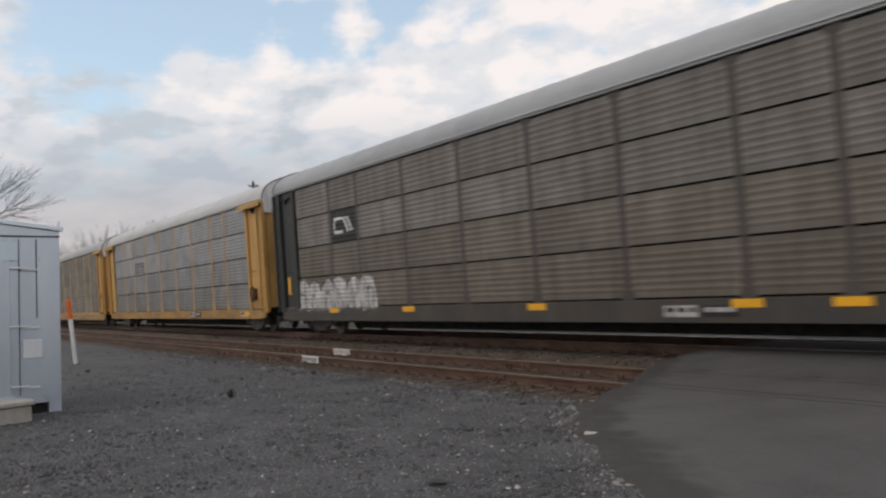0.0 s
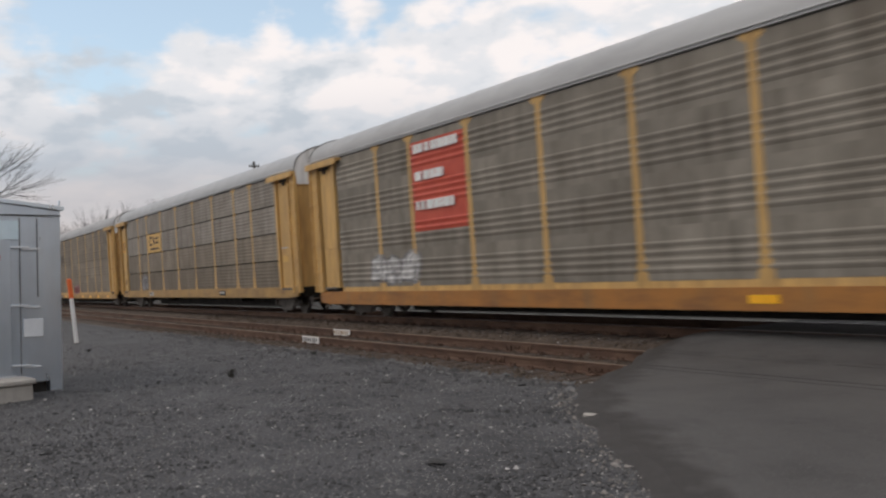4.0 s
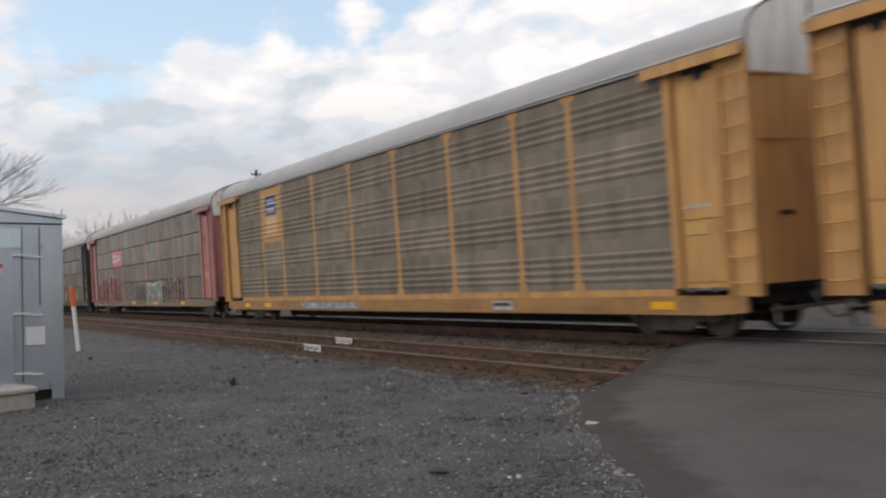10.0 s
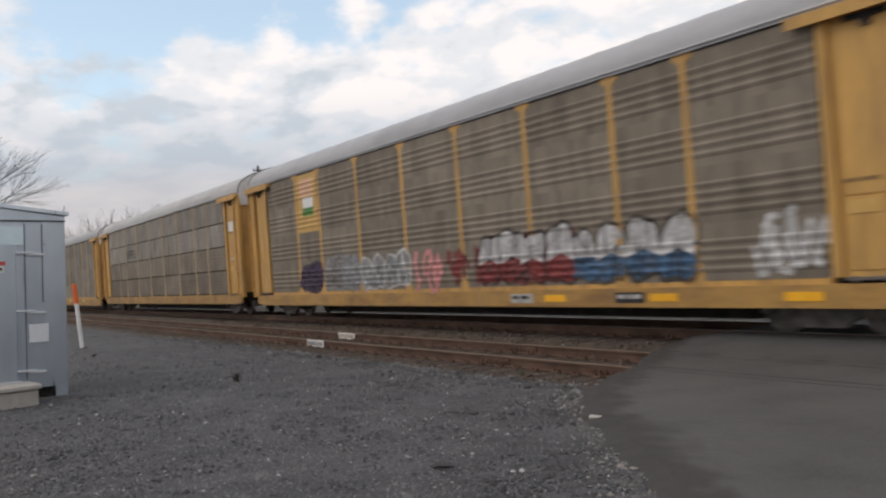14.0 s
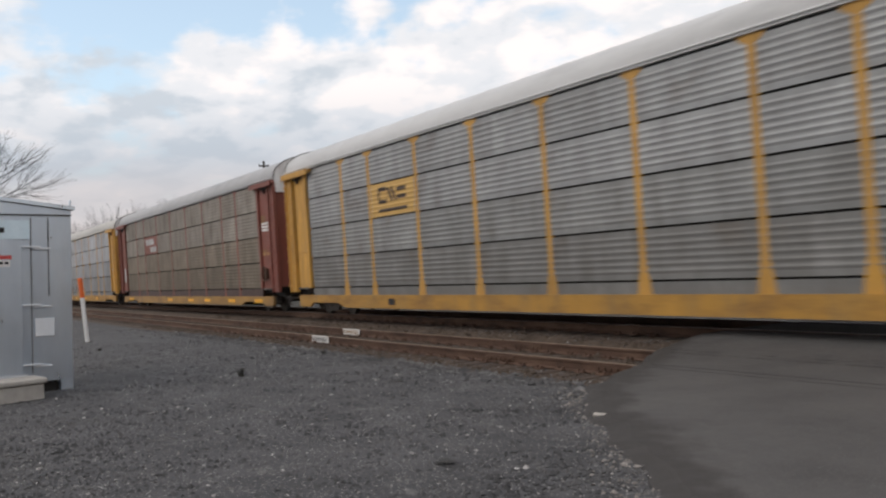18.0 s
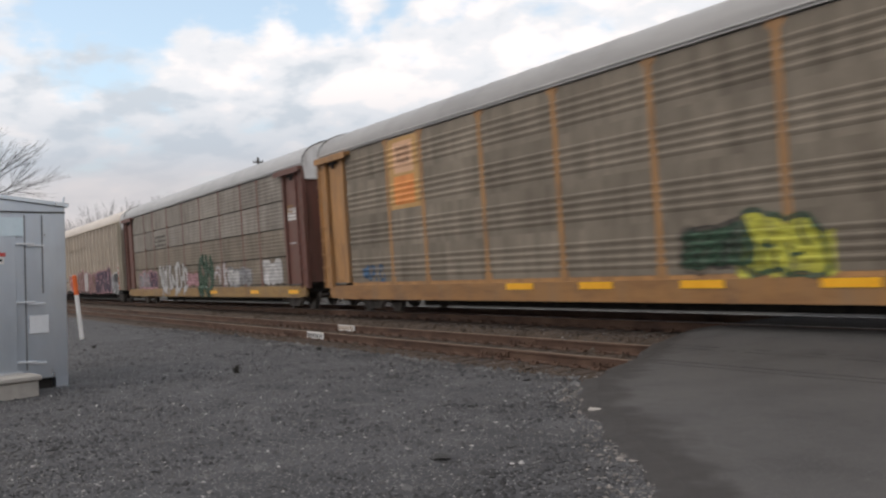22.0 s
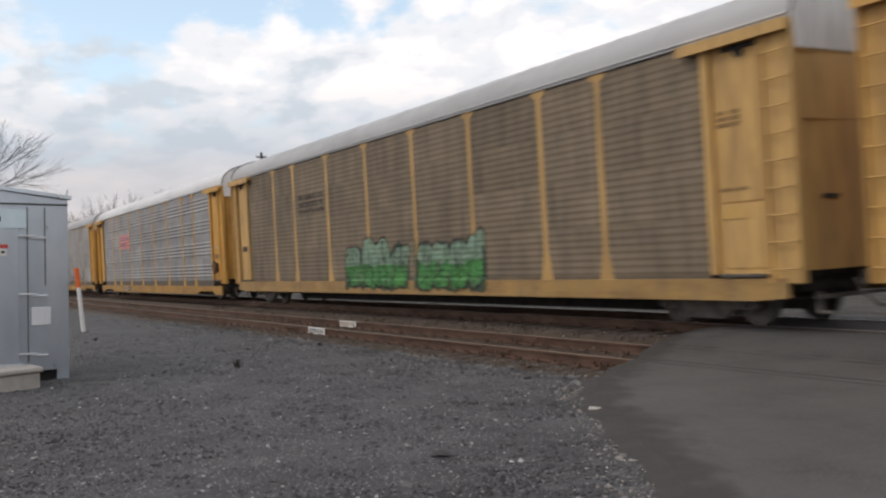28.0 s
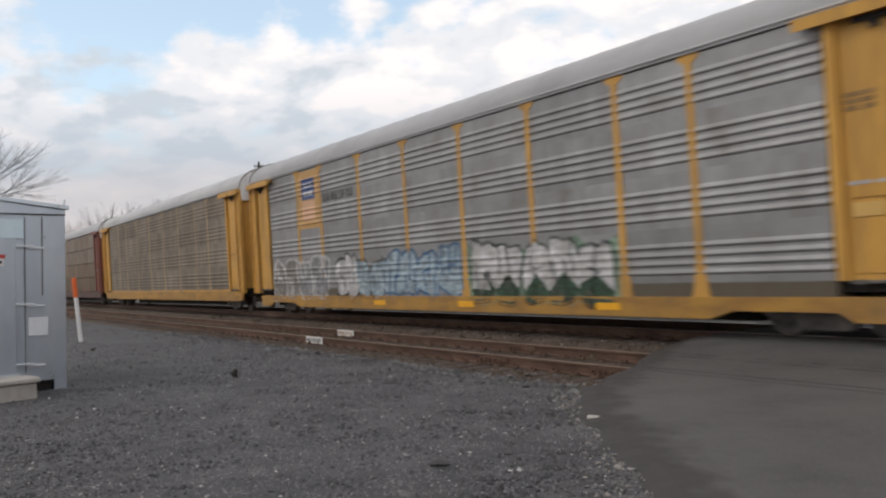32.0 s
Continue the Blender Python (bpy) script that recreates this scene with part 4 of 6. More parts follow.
def emblem_shapes(car, x0, x1, z0, z1, mat, kinds, weight=0.17):
    """Plain painted shapes side by side in an emblem: o ring, z slanted pair of bars, = level pair, | bar, u hook."""
    cell = (x1 - x0) / len(kinds)
    for i, kind in enumerate(kinds):
        a, b = x0 + cell * (i + 0.06), x0 + cell * (i + 0.94)
        h, w = z1 - z0, weight * (z1 - z0) * 1.2
        if kind == "o":
            r = 0.25
            lines = [[(a + (b - a) * px, z0 + h * pz) for px, pz in ((r, 0.04), (1 - r, 0.04), (0.96, r), (0.96, 1 - r), (1 - r, 0.96), (r, 0.96), (0.04, 1 - r), (0.04, r), (r, 0.04))]]
        elif kind == "z":
            lines = [[(a, z0 + h), (a + (b - a) * 0.55, z0)], [(a + (b - a) * 0.45, z0 + h), (b, z0)]]
        elif kind == "=":
            lines = [[(a, z0 + h * 0.22), (b, z0 + h * 0.22)], [(a, z0 + h * 0.78), (b, z0 + h * 0.78)]]
        elif kind == "u":
            lines = [[(b, z0 + h * 0.96), (a + 0.05, z0 + h * 0.96), (a, z0 + h * 0.5), (a + 0.05, z0 + h * 0.04), (b, z0 + h * 0.04)]]
        else:
            lines = [[((a + b) / 2, z0), ((a + b) / 2, z0 + h)]]
        for ln in lines:
            bm = bmesh.new()
            band(bm, ln, w, Y_SKIN - 0.022)
            conform(bm, car)
            part("emblem_mark", bm, mat, car)


YEL = ("yellow", (0.60, 0.345, 0.10))
GOLD = ("golden_yellow", (0.62, 0.335, 0.068))
PALE = ("pale_yellow", (0.60, 0.37, 0.13))
OCHRE = ("ochre", (0.57, 0.31, 0.11))
RUSTY_OCHRE = ("rusty_ochre", (0.43, 0.225, 0.085))
MAROON = ("maroon", (0.235, 0.075, 0.056))
PINK = ("faded_pink_red", (0.47, 0.215, 0.205))
BLACKISH = ("sooty_black", (0.030, 0.032, 0.031))
GREYB = ("grey_brown", (0.068, 0.062, 0.055))
STEEL = {"bluish": ((0.375, 0.392, 0.412), 0.45), "silver": ((0.268, 0.266, 0.260), 0.6), "pewter": ((0.220, 0.221, 0.209), 0.45), "blue": ((0.295, 0.303, 0.300), 0.4), "soot": ((0.190, 0.172, 0.147), 0.2), "ash": ((0.225, 0.208, 0.182), 0.2), "grey": ((0.27, 0.247, 0.210), 0.3), "brown": ((0.262, 0.226, 0.180), 0.25), "dark": ((0.235, 0.186, 0.132), 0.15)}


BRIGHT_SHEETS = ("silver", "pewter", "blue", "bluish")
HOOD = ("dusty_white", (0.74, 0.735, 0.72))


def autorack(k, style, steel, trim, post=None, sill=None, roof=(0.50, 0.50, 0.495), end=None, door=None, cap=0.16, flare=0.11, sill_z=(0.56, 0.90), cut=False, dirt=0.5, slots=False, band=None, hood=None, header=True, label=""):
    """An enclosed car carrier: corrugated side panels between posts, arched roof, end doors, sill and two trucks."""
    car = new("autorack_car")
    tagged(car, label, "rail car", "freight train of car carriers")
    trim_m = paint("paint_" + trim[0], trim[1], dirt)
    post_m = paint("post_" + (post or trim)[0], shade((post or trim)[1], 0.94), min(1, dirt + 0.12))
    sill_m = paint("sill_" + (sill or trim)[0], shade((sill or trim)[1], 0.70), min(1, dirt + 0.45), 0.55, (0.8, 1.0, 3.0), (0.13, 0.065, 0.036))
    end_m = paint("paint_" + (end or trim)[0], (end or trim)[1], dirt)
    door_m = paint("paint_" + (door or end or trim)[0], (door or end or trim)[1], min(1, dirt + 0.3))
    STYLE_OF[car.name] = style
    SILL[car.name] = sill_z
    c, metal = STEEL[steel]
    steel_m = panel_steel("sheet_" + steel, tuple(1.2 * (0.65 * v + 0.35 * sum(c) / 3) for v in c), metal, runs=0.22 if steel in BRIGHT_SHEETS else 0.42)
    dusty_shaded_c = tuple(0.66 * v + 0.18 * d for v, d in zip(c, (0.20, 0.16, 0.12)))
    dusty_shaded_m = panel_steel("dusty_shaded_sheet_" + steel, dusty_shaded_c, metal * 0.8, 0.6, runs=0.26 if steel in BRIGHT_SHEETS else 0.42)
    mid_m = panel_steel("dulled_sheet_" + steel, tuple(0.5 * a + 0.55 * b for a, b in zip(c, dusty_shaded_c)), metal * 0.8, 0.55, runs=0.26 if steel in BRIGHT_SHEETS else 0.42)
    # separate rows: dust plus painted shade low down, painted light on the upper panels
    tones = {"rows": (dusty_shaded_m, mid_m, steel_m, steel_m), "ribs": (steel_m,) * 4}.get(style, (mid_m,) * 4)
    band_m = paint("band_" + (band or trim)[0], (band or trim)[1], min(1, dirt + 0.2)) if style in ("ribs", "dusty") or band else dusty_shaded_m
    roof_m = cached(("roofmat", roof), lambda: material("weathered_roof", [shade(roof, 0.62), shade(roof, 0.76), shade(roof, 0.82)], 0.8, (0.3, 1, 1), 0.55, 0.15, 0.1, 20))
    put("inner_body", body_mesh(DARK), car)
    put("underframe", under_mesh(), car)
    put("roof", roof_mesh(roof_m, paint("hood_" + (hood or HOOD)[0], (hood or HOOD)[1], 0.45)), car, label="pale arched steel roof")
    put("eave_beam", eave_mesh(cached(("eavemat", roof), lambda: material("roof_edge", [shade(roof, 0.70), shade(roof, 0.95)], 2, (0.3, 1, 1), 0.6))), car)
    put("roof_lip", lip_mesh(cached(("lipmat", roof), lambda: material("roof_lip", [shade(roof, 0.9), shade(roof, 1.2)], 2, (0.3, 1, 1), 0.6))), car)
    put("side_sill", sill_mesh(sill_m, *sill_z, cut), car)
    put("lower_band", band_mesh(band_m, sill_z[1], -0.02 if style == "rows" else 0.02), car, label="plain band between sill and panels")
    put("far_side_wall", far_wall_mesh(style, steel_m, post_m), car)
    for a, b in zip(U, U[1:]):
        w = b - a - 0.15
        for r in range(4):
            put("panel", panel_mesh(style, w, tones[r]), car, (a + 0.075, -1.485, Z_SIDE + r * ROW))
    pm = post_mesh(post_m, cap, flare, sill_z[1])
    for u in U[1:-1]:
        put("side_post", pm, car, (u, POST_Y[style], sill_z[1]))
    for s in (-1, 1):
        ep = put("end_plate", end_panel_mesh(end_m), car, (U[-1], Y_SIDE, Z_SIDE)) if s > 0 else put("end_plate", end_panel_mesh(end_m), car, (U[0], Y_SIDE, Z_SIDE))
        if s < 0:
            ep.scale.x = -1
        for nm, me in end_detail_meshes(end_m):
            put(nm, me, ep)
        put("end_ladder", ladder_mesh(end_m), car, (HALF - LADDER if s > 0 else -HALF, Y_SIDE - 0.02, Z_SIDE - 0.02))
        put("door_hook", hook_mesh(), car, (s * 12.55, Y_SIDE, HEAD_Z - 0.26), "dark door hanger")
        put("door_track", track_mesh(), car, (s * 12.42, Y_SIDE, Z_SIDE - 0.04), "dark lower door track")
        if cap and header:
            put("door_header", header_mesh(end_m), car, (s * (HALF - 1.15), Y_SIDE - 0.02, HEAD_Z))
        put("roof_hoop", hoop_mesh(), car, (s * (HALF + 0.01), 0, 0))
        d = put("end_door", end_door_mesh(door_m, BLACK, trim[1][1] > 0.24 and not slots), car, (s * (HALF - 0.10), 0, 0))
        if s < 0:
            d.rotation_euler.z = math.pi
        cp = put("coupler", coupler_mesh(), car, (s * (HALF - 0.08), 0, 0))
        if s < 0:
            cp.rotation_euler.z = math.pi
    frame_me, wheel_me, axle_me = truck_meshes()
    for s in (-1, 1):
        tr = put("truck", frame_me, car, (s * 11.15, 0, 0), "dark cast steel truck")
        for dx in (-0.92, 0.92):
            put("axle", axle_me, tr, (dx, 0, 0.42))
            put("wheel", wheel_me, tr, (dx, -0.70, 0.42))
            wf = put("wheel", wheel_me, tr, (dx, 0.70, 0.42))
            wf.rotation_euler.z = math.pi
    return car


def emblem(car, bay, z0, z1, field, marks, label):
    """A painted emblem field across one bay, with plain shapes in its colours."""
    a, b = U[bay] + 0.12, U[bay + 1] - 0.12
    ribbed(car, "emblem", a, b, z0, z1, field, label)
    for (x0, x1, w0, w1, mat) in marks:
        ribbed(car, "emblem_mark", a + (b - a) * x0, a + (b - a) * x1, z0 + (z1 - z0) * w0, z0 + (z1 - z0) * w1, mat, "", 0.008)


def square_emblem(car, field, mark, lab):
    """Dark square field in a narrow bay with plain pale shapes."""
    a, b = U[1] + 0.085, U[2] - 0.085
    z0, z1 = Z_SIDE + 2 * ROW + 0.02, Z_SIDE + 3 * ROW - 0.02
    ribbed(car, "emblem", a, b, z0, z1, field, lab)
    emblem_shapes(car, a + 0.20, b - 0.22, z0 + 0.26, z0 + 0.70, mark, "uz")


def reflectors(car, zs, tall, us=None, w=0.32):
    if not tall:
        zs = sum(SILL[car.name]) / 2 + (0.05 if zs > 0.8 else -0.07)
    for u in us or (U[1], U[3], U[5], U[7], U[8]):
        if tall:
            plate(car, "reflector", u - 0.09, u + 0.09, zs, zs + 0.55, AMBER, "amber reflector", -1.552)
        else:
            plate(car, "reflector", u - w, u + w, zs, zs + 0.14, AMBER, "amber reflector", -1.545)


GRIMY = material("grimy_white_paint", [(0.26, 0.25, 0.235), (0.42, 0.41, 0.395), (0.54, 0.53, 0.515)], 5, (1, 1, 0.6), 0.6)


def data_plates(car, us, seed, y=-1.54):
    z = sum(SILL[car.name]) / 2 - 0.1
    for i, u in enumerate(us):
        plate(car, "data_plate", u, u + 0.8, z, z + 0.2, BLACK if i % 2 else GRIMY, "", y)
        bars(car, u + 0.06, u + 0.74, z + 0.05, z + 0.16, 1, GRIMY if i % 2 else BLACK, seed + i, y - 0.004)


G_WHITE = material("spray_white", [(0.33, 0.318, 0.305), (0.50, 0.492, 0.485), (0.70, 0.69, 0.685)], 3.2, (1, 1, 0.7), 0.65)
G_GREY = material("spray_grey", [(0.206, 0.198, 0.191), (0.25, 0.25, 0.26), (0.36, 0.36, 0.37)], 3.2, (1, 1, 0.7), 0.65)
G_RED = material("spray_dark_red", [(0.184, 0.101, 0.09), (0.2, 0.035, 0.035), (0.3, 0.06, 0.055)], 3.2, (1, 1, 0.7), 0.65)
G_GREEN = material("spray_green", [(0.121, 0.193, 0.101), (0.06, 0.24, 0.06), (0.12, 0.36, 0.1)], 3.2, (1, 1, 0.7), 0.65)
G_PALEGREEN = material("spray_pale_green", [(0.193, 0.238, 0.182), (0.22, 0.34, 0.24), (0.32, 0.44, 0.33)], 3.2, (1, 1, 0.7), 0.65)
G_DKGREEN = material("spray_dark_green", [(0.107, 0.117, 0.092), (0.03, 0.07, 0.04), (0.05, 0.1, 0.06)], 3.2, (1, 1, 0.7), 0.65)
G_YELLOW = material("spray_lime_yellow", [(0.319, 0.301, 0.101), (0.5, 0.48, 0.06), (0.62, 0.6, 0.1)], 3.2, (1, 1, 0.7), 0.65)
G_BLUE = material("spray_blue", [(0.121, 0.144, 0.182), (0.06, 0.13, 0.24), (0.1, 0.2, 0.33)], 3.2, (1, 1, 0.7), 0.65)
G_PALEBLUE = material("spray_pale_blue", [(0.256, 0.292, 0.308), (0.36, 0.46, 0.52), (0.5, 0.6, 0.64)], 3.2, (1, 1, 0.7), 0.65)
G_PURPLE = material("spray_purple", [(0.095, 0.08, 0.088), (0.045, 0.028, 0.06), (0.08, 0.05, 0.095)], 3.2, (1, 1, 0.7), 0.65)
G_PINK = material("spray_pink", [(0.283, 0.184, 0.187), (0.42, 0.22, 0.25), (0.55, 0.32, 0.34)], 3.2, (1, 1, 0.7), 0.65)
G_MAROON = material("spray_maroon", [(0.14, 0.10, 0.09), (0.085, 0.035, 0.04), (0.11, 0.05, 0.055)], 3.2, (1, 1, 0.7), 0.65)
G_BRIGHTRED = material("spray_bright_red", [(0.34, 0.14, 0.10), (0.46, 0.09, 0.06), (0.52, 0.13, 0.09)], 3.2, (1, 1, 0.7), 0.65)
G_BLACK = material("spray_black", [(0.015, 0.015, 0.016), (0.03, 0.03, 0.032), (0.045, 0.045, 0.045)], 3.2, (1, 1, 0.7), 0.65)


def wear(m, lo, hi):
    """Sprayed paint that has partly flaked and washed off along the ribs."""
    N, L = m.node_tree.nodes, m.node_tree.links
    co, mp = N.new("ShaderNodeTexCoord"), N.new("ShaderNodeMapping")
    mp.inputs["Scale"].default_value = (2.2, 1.0, 9.0)
    ns = N.new("ShaderNodeTexNoise")
    ns.inputs["Scale"].default_value, ns.inputs["Detail"].default_value, ns.inputs["Roughness"].default_value = 1.6, 6, 0.7
    mr = N.new("ShaderNodeMapRange")
    mr.inputs["From Min"].default_value, mr.inputs["From Max"].default_value = 0.36, 0.60
    mr.inputs["To Min"].default_value, mr.inputs["To Max"].default_value = lo, hi
    L.new(co.outputs["Object"], mp.inputs[0])
    L.new(mp.outputs[0], ns.inputs["Vector"])
    L.new(ns.outputs["Fac"], mr.inputs["Value"])
    L.new(mr.outputs[0], N["Principled BSDF"].inputs["Alpha"])


for spray in (G_GREY, G_RED, G_GREEN, G_PALEGREEN, G_DKGREEN, G_YELLOW, G_BLUE, G_PALEBLUE, G_PURPLE, G_MAROON, G_BRIGHTRED):
    wear(spray, 0.50, 1.0)
wear(G_WHITE, 0.72, 1.0)
wear(G_PINK, 0.55, 1.0)
wear(G_BLACK, 0.12, 0.7)
F_ORANGE = material("emblem_orange", [(0.62, 0.22, 0.06), (0.72, 0.30, 0.09)], 3, (1, 1, 1), 0.6)
F_PEACH = material("emblem_peach", [(0.60, 0.36, 0.22), (0.68, 0.42, 0.26)], 3, (1, 1, 1), 0.6)
F_RED = material("emblem_red", [(0.45, 0.07, 0.045), (0.55, 0.10, 0.06)], 3, (1, 1, 1), 0.6)
F_ROSE = material("emblem_rose", [(0.50, 0.20, 0.195), (0.58, 0.26, 0.25)], 3, (1, 1, 1), 0.6)
F_NAVY = material("emblem_navy", [(0.05, 0.08, 0.20), (0.08, 0.12, 0.26)], 3, (1, 1, 1), 0.6)
F_YELLOW = material("emblem_yellow", [(0.54, 0.33, 0.10), (0.61, 0.39, 0.13)], 3, (1, 1, 1), 0.6)
F_AMBER = material("emblem_amber", [(0.52, 0.26, 0.05), (0.60, 0.31, 0.06)], 3, (1, 1, 1), 0.6)
F_BROWN = material("emblem_dark_brown", [(0.05, 0.035, 0.025), (0.08, 0.055, 0.04)], 3, (1, 1, 1), 0.6)
F_TAN = material("emblem_tan", [(0.46, 0.27, 0.10), (0.54, 0.33, 0.13)], 3, (1, 1, 1), 0.6)
F_DULL = material("spray_dull_beige", [(0.16, 0.145, 0.125), (0.22, 0.20, 0.17), (0.30, 0.275, 0.24)], 3.2, (1, 1, 0.7), 0.65)
wear(F_DULL, 0.2, 0.85)
F_BRICK = material("spray_brick_brown", [(0.16, 0.10, 0.08), (0.22, 0.13, 0.10), (0.28, 0.17, 0.13)], 3.2, (1, 1, 0.7), 0.65)
wear(F_BRICK, 0.4, 1.0)
F_UMBER = material("dull_umber_paint", [(0.22, 0.13, 0.05), (0.30, 0.18, 0.07)], 3, (1, 1, 1), 0.6)
BEIGE = (0.33, 0.272, 0.205)


def shield(car, field, top, low, lab):
    emblem(car, 1, 2.86, 4.76, field, [(0.18, 0.82, 0.50, 0.86, top), (0.26, 0.74, 0.56, 0.64, WHITE), (0.26, 0.74, 0.70, 0.79, WHITE), (0.18, 0.82, 0.14, 0.48, low)], lab)


def small_end_marks(car, seed, dark=False, brake=False, placard=True):
    """Dim lettering, a small notice and the hand brake on the leading end plate."""
    m = G_GREY if dark else F_UMBER
    if seed % 3 == 0 or dark:
        bars(car, 12.0, 12.5, 3.3, 3.6, 3, m, seed, Y_SIDE + 0.028, "end_lettering")
    bars(car, 12.0, 12.6, 2.25, 2.33, 1, m if seed % 2 else G_WHITE, seed + 1, Y_SIDE + 0.028, "end_lettering")
    if placard:
        plate(car, "placard", 12.05, 12.55, 1.82, 2.02, F_YELLOW if seed % 4 else F_UMBER, "", Y_SIDE + 0.02)
    if brake:
        put("hand_brake", brake_wheel_mesh(RUST), car, (12.35, Y_SIDE - 0.10, 1.45), "rusty round hand brake wheel")


def build_train():
    cars = []

    def add(c):
        cars.append(c)
        return c

    # 0
    c = add(autorack(0, "rows", "soot", GREYB, sill=("grimy_grey", (0.075, 0.07, 0.065)), end=BLACKISH, cap=0.11, header=False, flare=0.10, roof=(0.44, 0.45, 0.46), sill_z=(0.48, 0.88), label="grey-brown corrugated car carrier with white spray paint low at its rear"))
    square_emblem(c, BLACK, WHITE, "black emblem field with white shapes")
    graffiti(c, -11.9, -6.2, 0.75, 1.80, [G_WHITE], F_DULL, 6, 11, "faded white sprayed letters")
    reflectors(c, 0.86, False)
    data_plates(c, (5.2, 6.1), 3)
    plate(c, "reflector", -12.75, -12.55, 1.35, 1.95, AMBER, "amber reflector", Y_SIDE + 0.02)
    # 1
    c = add(autorack(1, "rows", "blue", YEL, roof=(0.62, 0.62, 0.61), slots=True, sill_z=(0.54, 0.90), label="yellow and blue-grey corrugated car carrier with a white roof"))
    bars(c, U[2] + 0.4, U[3] - 0.3, 2.9, 3.5, 4, G_BLACK, 21)
    data_plates(c, (3.6, 4.5, 10.6), 5)
    small_end_marks(c, 31, brake=True)
    reflectors(c, 0.66, False, (11.3,), 0.3)
    # 2
    c = add(autorack(2, "dusty", "grey", YEL, roof=(0.46, 0.46, 0.46), sill_z=(0.45, 0.82), label="yellow and grey ribbed car carrier with an orange emblem"))
    emblem(c, 1, 2.86, 4.74, F_PEACH, [(0.15, 0.85, 0.62, 0.90, F_RED), (0.28, 0.72, 0.40, 0.62, F_BROWN), (0.28, 0.72, 0.46, 0.54, WHITE)], "peach emblem field with red and dark shapes")
    data_plates(c, (3.0, 5.4), 9)
    graffiti(c, 2.0, 4.0, 1.05, 1.5, [G_GREY], G_GREY, 3, 17, "faint grey sprayed scrawl")
    small_end_marks(c, 32)
    # 3
    c = add(autorack(3, "dusty", "grey", PALE, sill=("orange_sill", (0.55, 0.24, 0.06)), roof=(0.46, 0.46, 0.46), sill_z=(0.40, 0.78), label="pale yellow car carrier with a large red lettered panel"))
    emblem(c, 2, 2.3, 4.6, F_RED, [], "large red panel with three rows of white bars")
    for zt, end, sd in ((4.2, -4.6, 301), (3.5, -5.3, 302), (2.75, -4.9, 303)):
        bars(c, -6.75, end, zt, zt + 0.32, 1, WHITE, sd, -1.545)
    graffiti(c, -9.6, -7.0, 1.0, 1.8, [G_WHITE], G_GREY, 3, 41, "white sprayed letters on the lower panels")
    small_end_marks(c, 33)
    reflectors(c, 0.66, False, (4.2, 8.6), 0.3)
    # 4
    c = add(autorack(4, "rows", "brown", PALE, slots=True, sill_z=(0.59, 0.95), label="pale yellow car carrier with brown-grey sides and a yellow emblem", roof=(0.46, 0.47, 0.48)))
    emblem(c, 2, 2.87, 3.80, F_YELLOW, [(0.20, 0.84, 0.14, 0.24, F_BROWN)], "yellow emblem field with dark brown shapes")
    emblem_shapes(c, -6.55, -4.75, 3.26, 3.64, F_BROWN, "uz=", 0.24)
    graffiti(c, -8.6, -7.6, 1.0, 1.7, [G_GREY], G_GREY, 1, 19, "faint pink sprayed ring")
    data_plates(c, (-7.0, 4.8), 14)
    small_end_marks(c, 34)
    plate(c, "placard", -12.95, -12.1, 3.1, 3.75, F_AMBER, "amber square notice", Y_SIDE + 0.02)
    bars(c, -12.8, -12.2, 3.2, 3.65, 3, F_UMBER, 77, Y_SIDE + 0.014)
    plate(c, "placard", -12.62, -12.05, 1.30, 1.58, F_UMBER, "dull brown notice", Y_SIDE + 0.02)
    # 5
    c = add(autorack(5, "dusty", "brown", PALE, sill_z=(0.50, 0.76), label="pale yellow car carrier with brown-grey ribbed sides", roof=(0.43, 0.43, 0.43)))
    bars(c, U[2] + 0.3, U[3] - 0.4, 3.1, 3.7, 3, G_BLACK, 51)
    graffiti(c, -1.0, 1.2, 0.85, 1.4, [G_RED], G_PINK, 3, 52, "faint dull red sprayed scrawl")
    reflectors(c, 0.68, False, (-10.4, -4.5, 2.5, 5.2, 7.9, 10.9), 0.35)
    data_plates(c, (-7.6, -6.6), 15)
    small_end_marks(c, 35)
    # 6
    c = add(autorack(6, "rows", "soot", GREYB, sill=PALE, end=BLACKISH, cap=0.11, header=False, flare=0.09, roof=(0.47, 0.47, 0.47), sill_z=(0.57, 0.93), hood=("rusty_brown", (0.13, 0.075, 0.05)), label="grey-brown car carrier with black ends and a yellow sill"))
    square_emblem(c, BLACK, WHITE, "black emblem field with white shapes")
    graffiti(c, -11.4, -4.4, 0.96, 2.0, [F_DULL, G_GREY, F_DULL], F_DULL, 6, 61, "faded pale sprayed letters")
    reflectors(c, 0.66, False, (-12.0, -9.0, -4.3, -1.4, 1.4), 0.3)
    small_end_marks(c, 36, True)
    # 7
    c = add(autorack(7, "ribs", "pewter", OCHRE, roof=(0.52, 0.52, 0.52), sill_z=(0.30, 0.68), cut=True, label="silver ribbed car carrier with ochre yellow posts and sill"))
    bars(c, U[2] + 0.3, U[3] - 0.3, 3.55, 3.85, 2, G_BLACK, 71)
    data_plates(c, (-6.4, 4.4), 23)
    plate(c, "data_plate", 7.0, 7.6, 0.36, 0.60, BLACK, "", -1.54)
    small_end_marks(c, 37)
    # 8
    c = add(autorack(8, "dusty", "brown", OCHRE, roof=(0.44, 0.44, 0.44), sill_z=(0.45, 0.78), label="ochre car carrier with brown-grey ribbed sides and a shield emblem"))
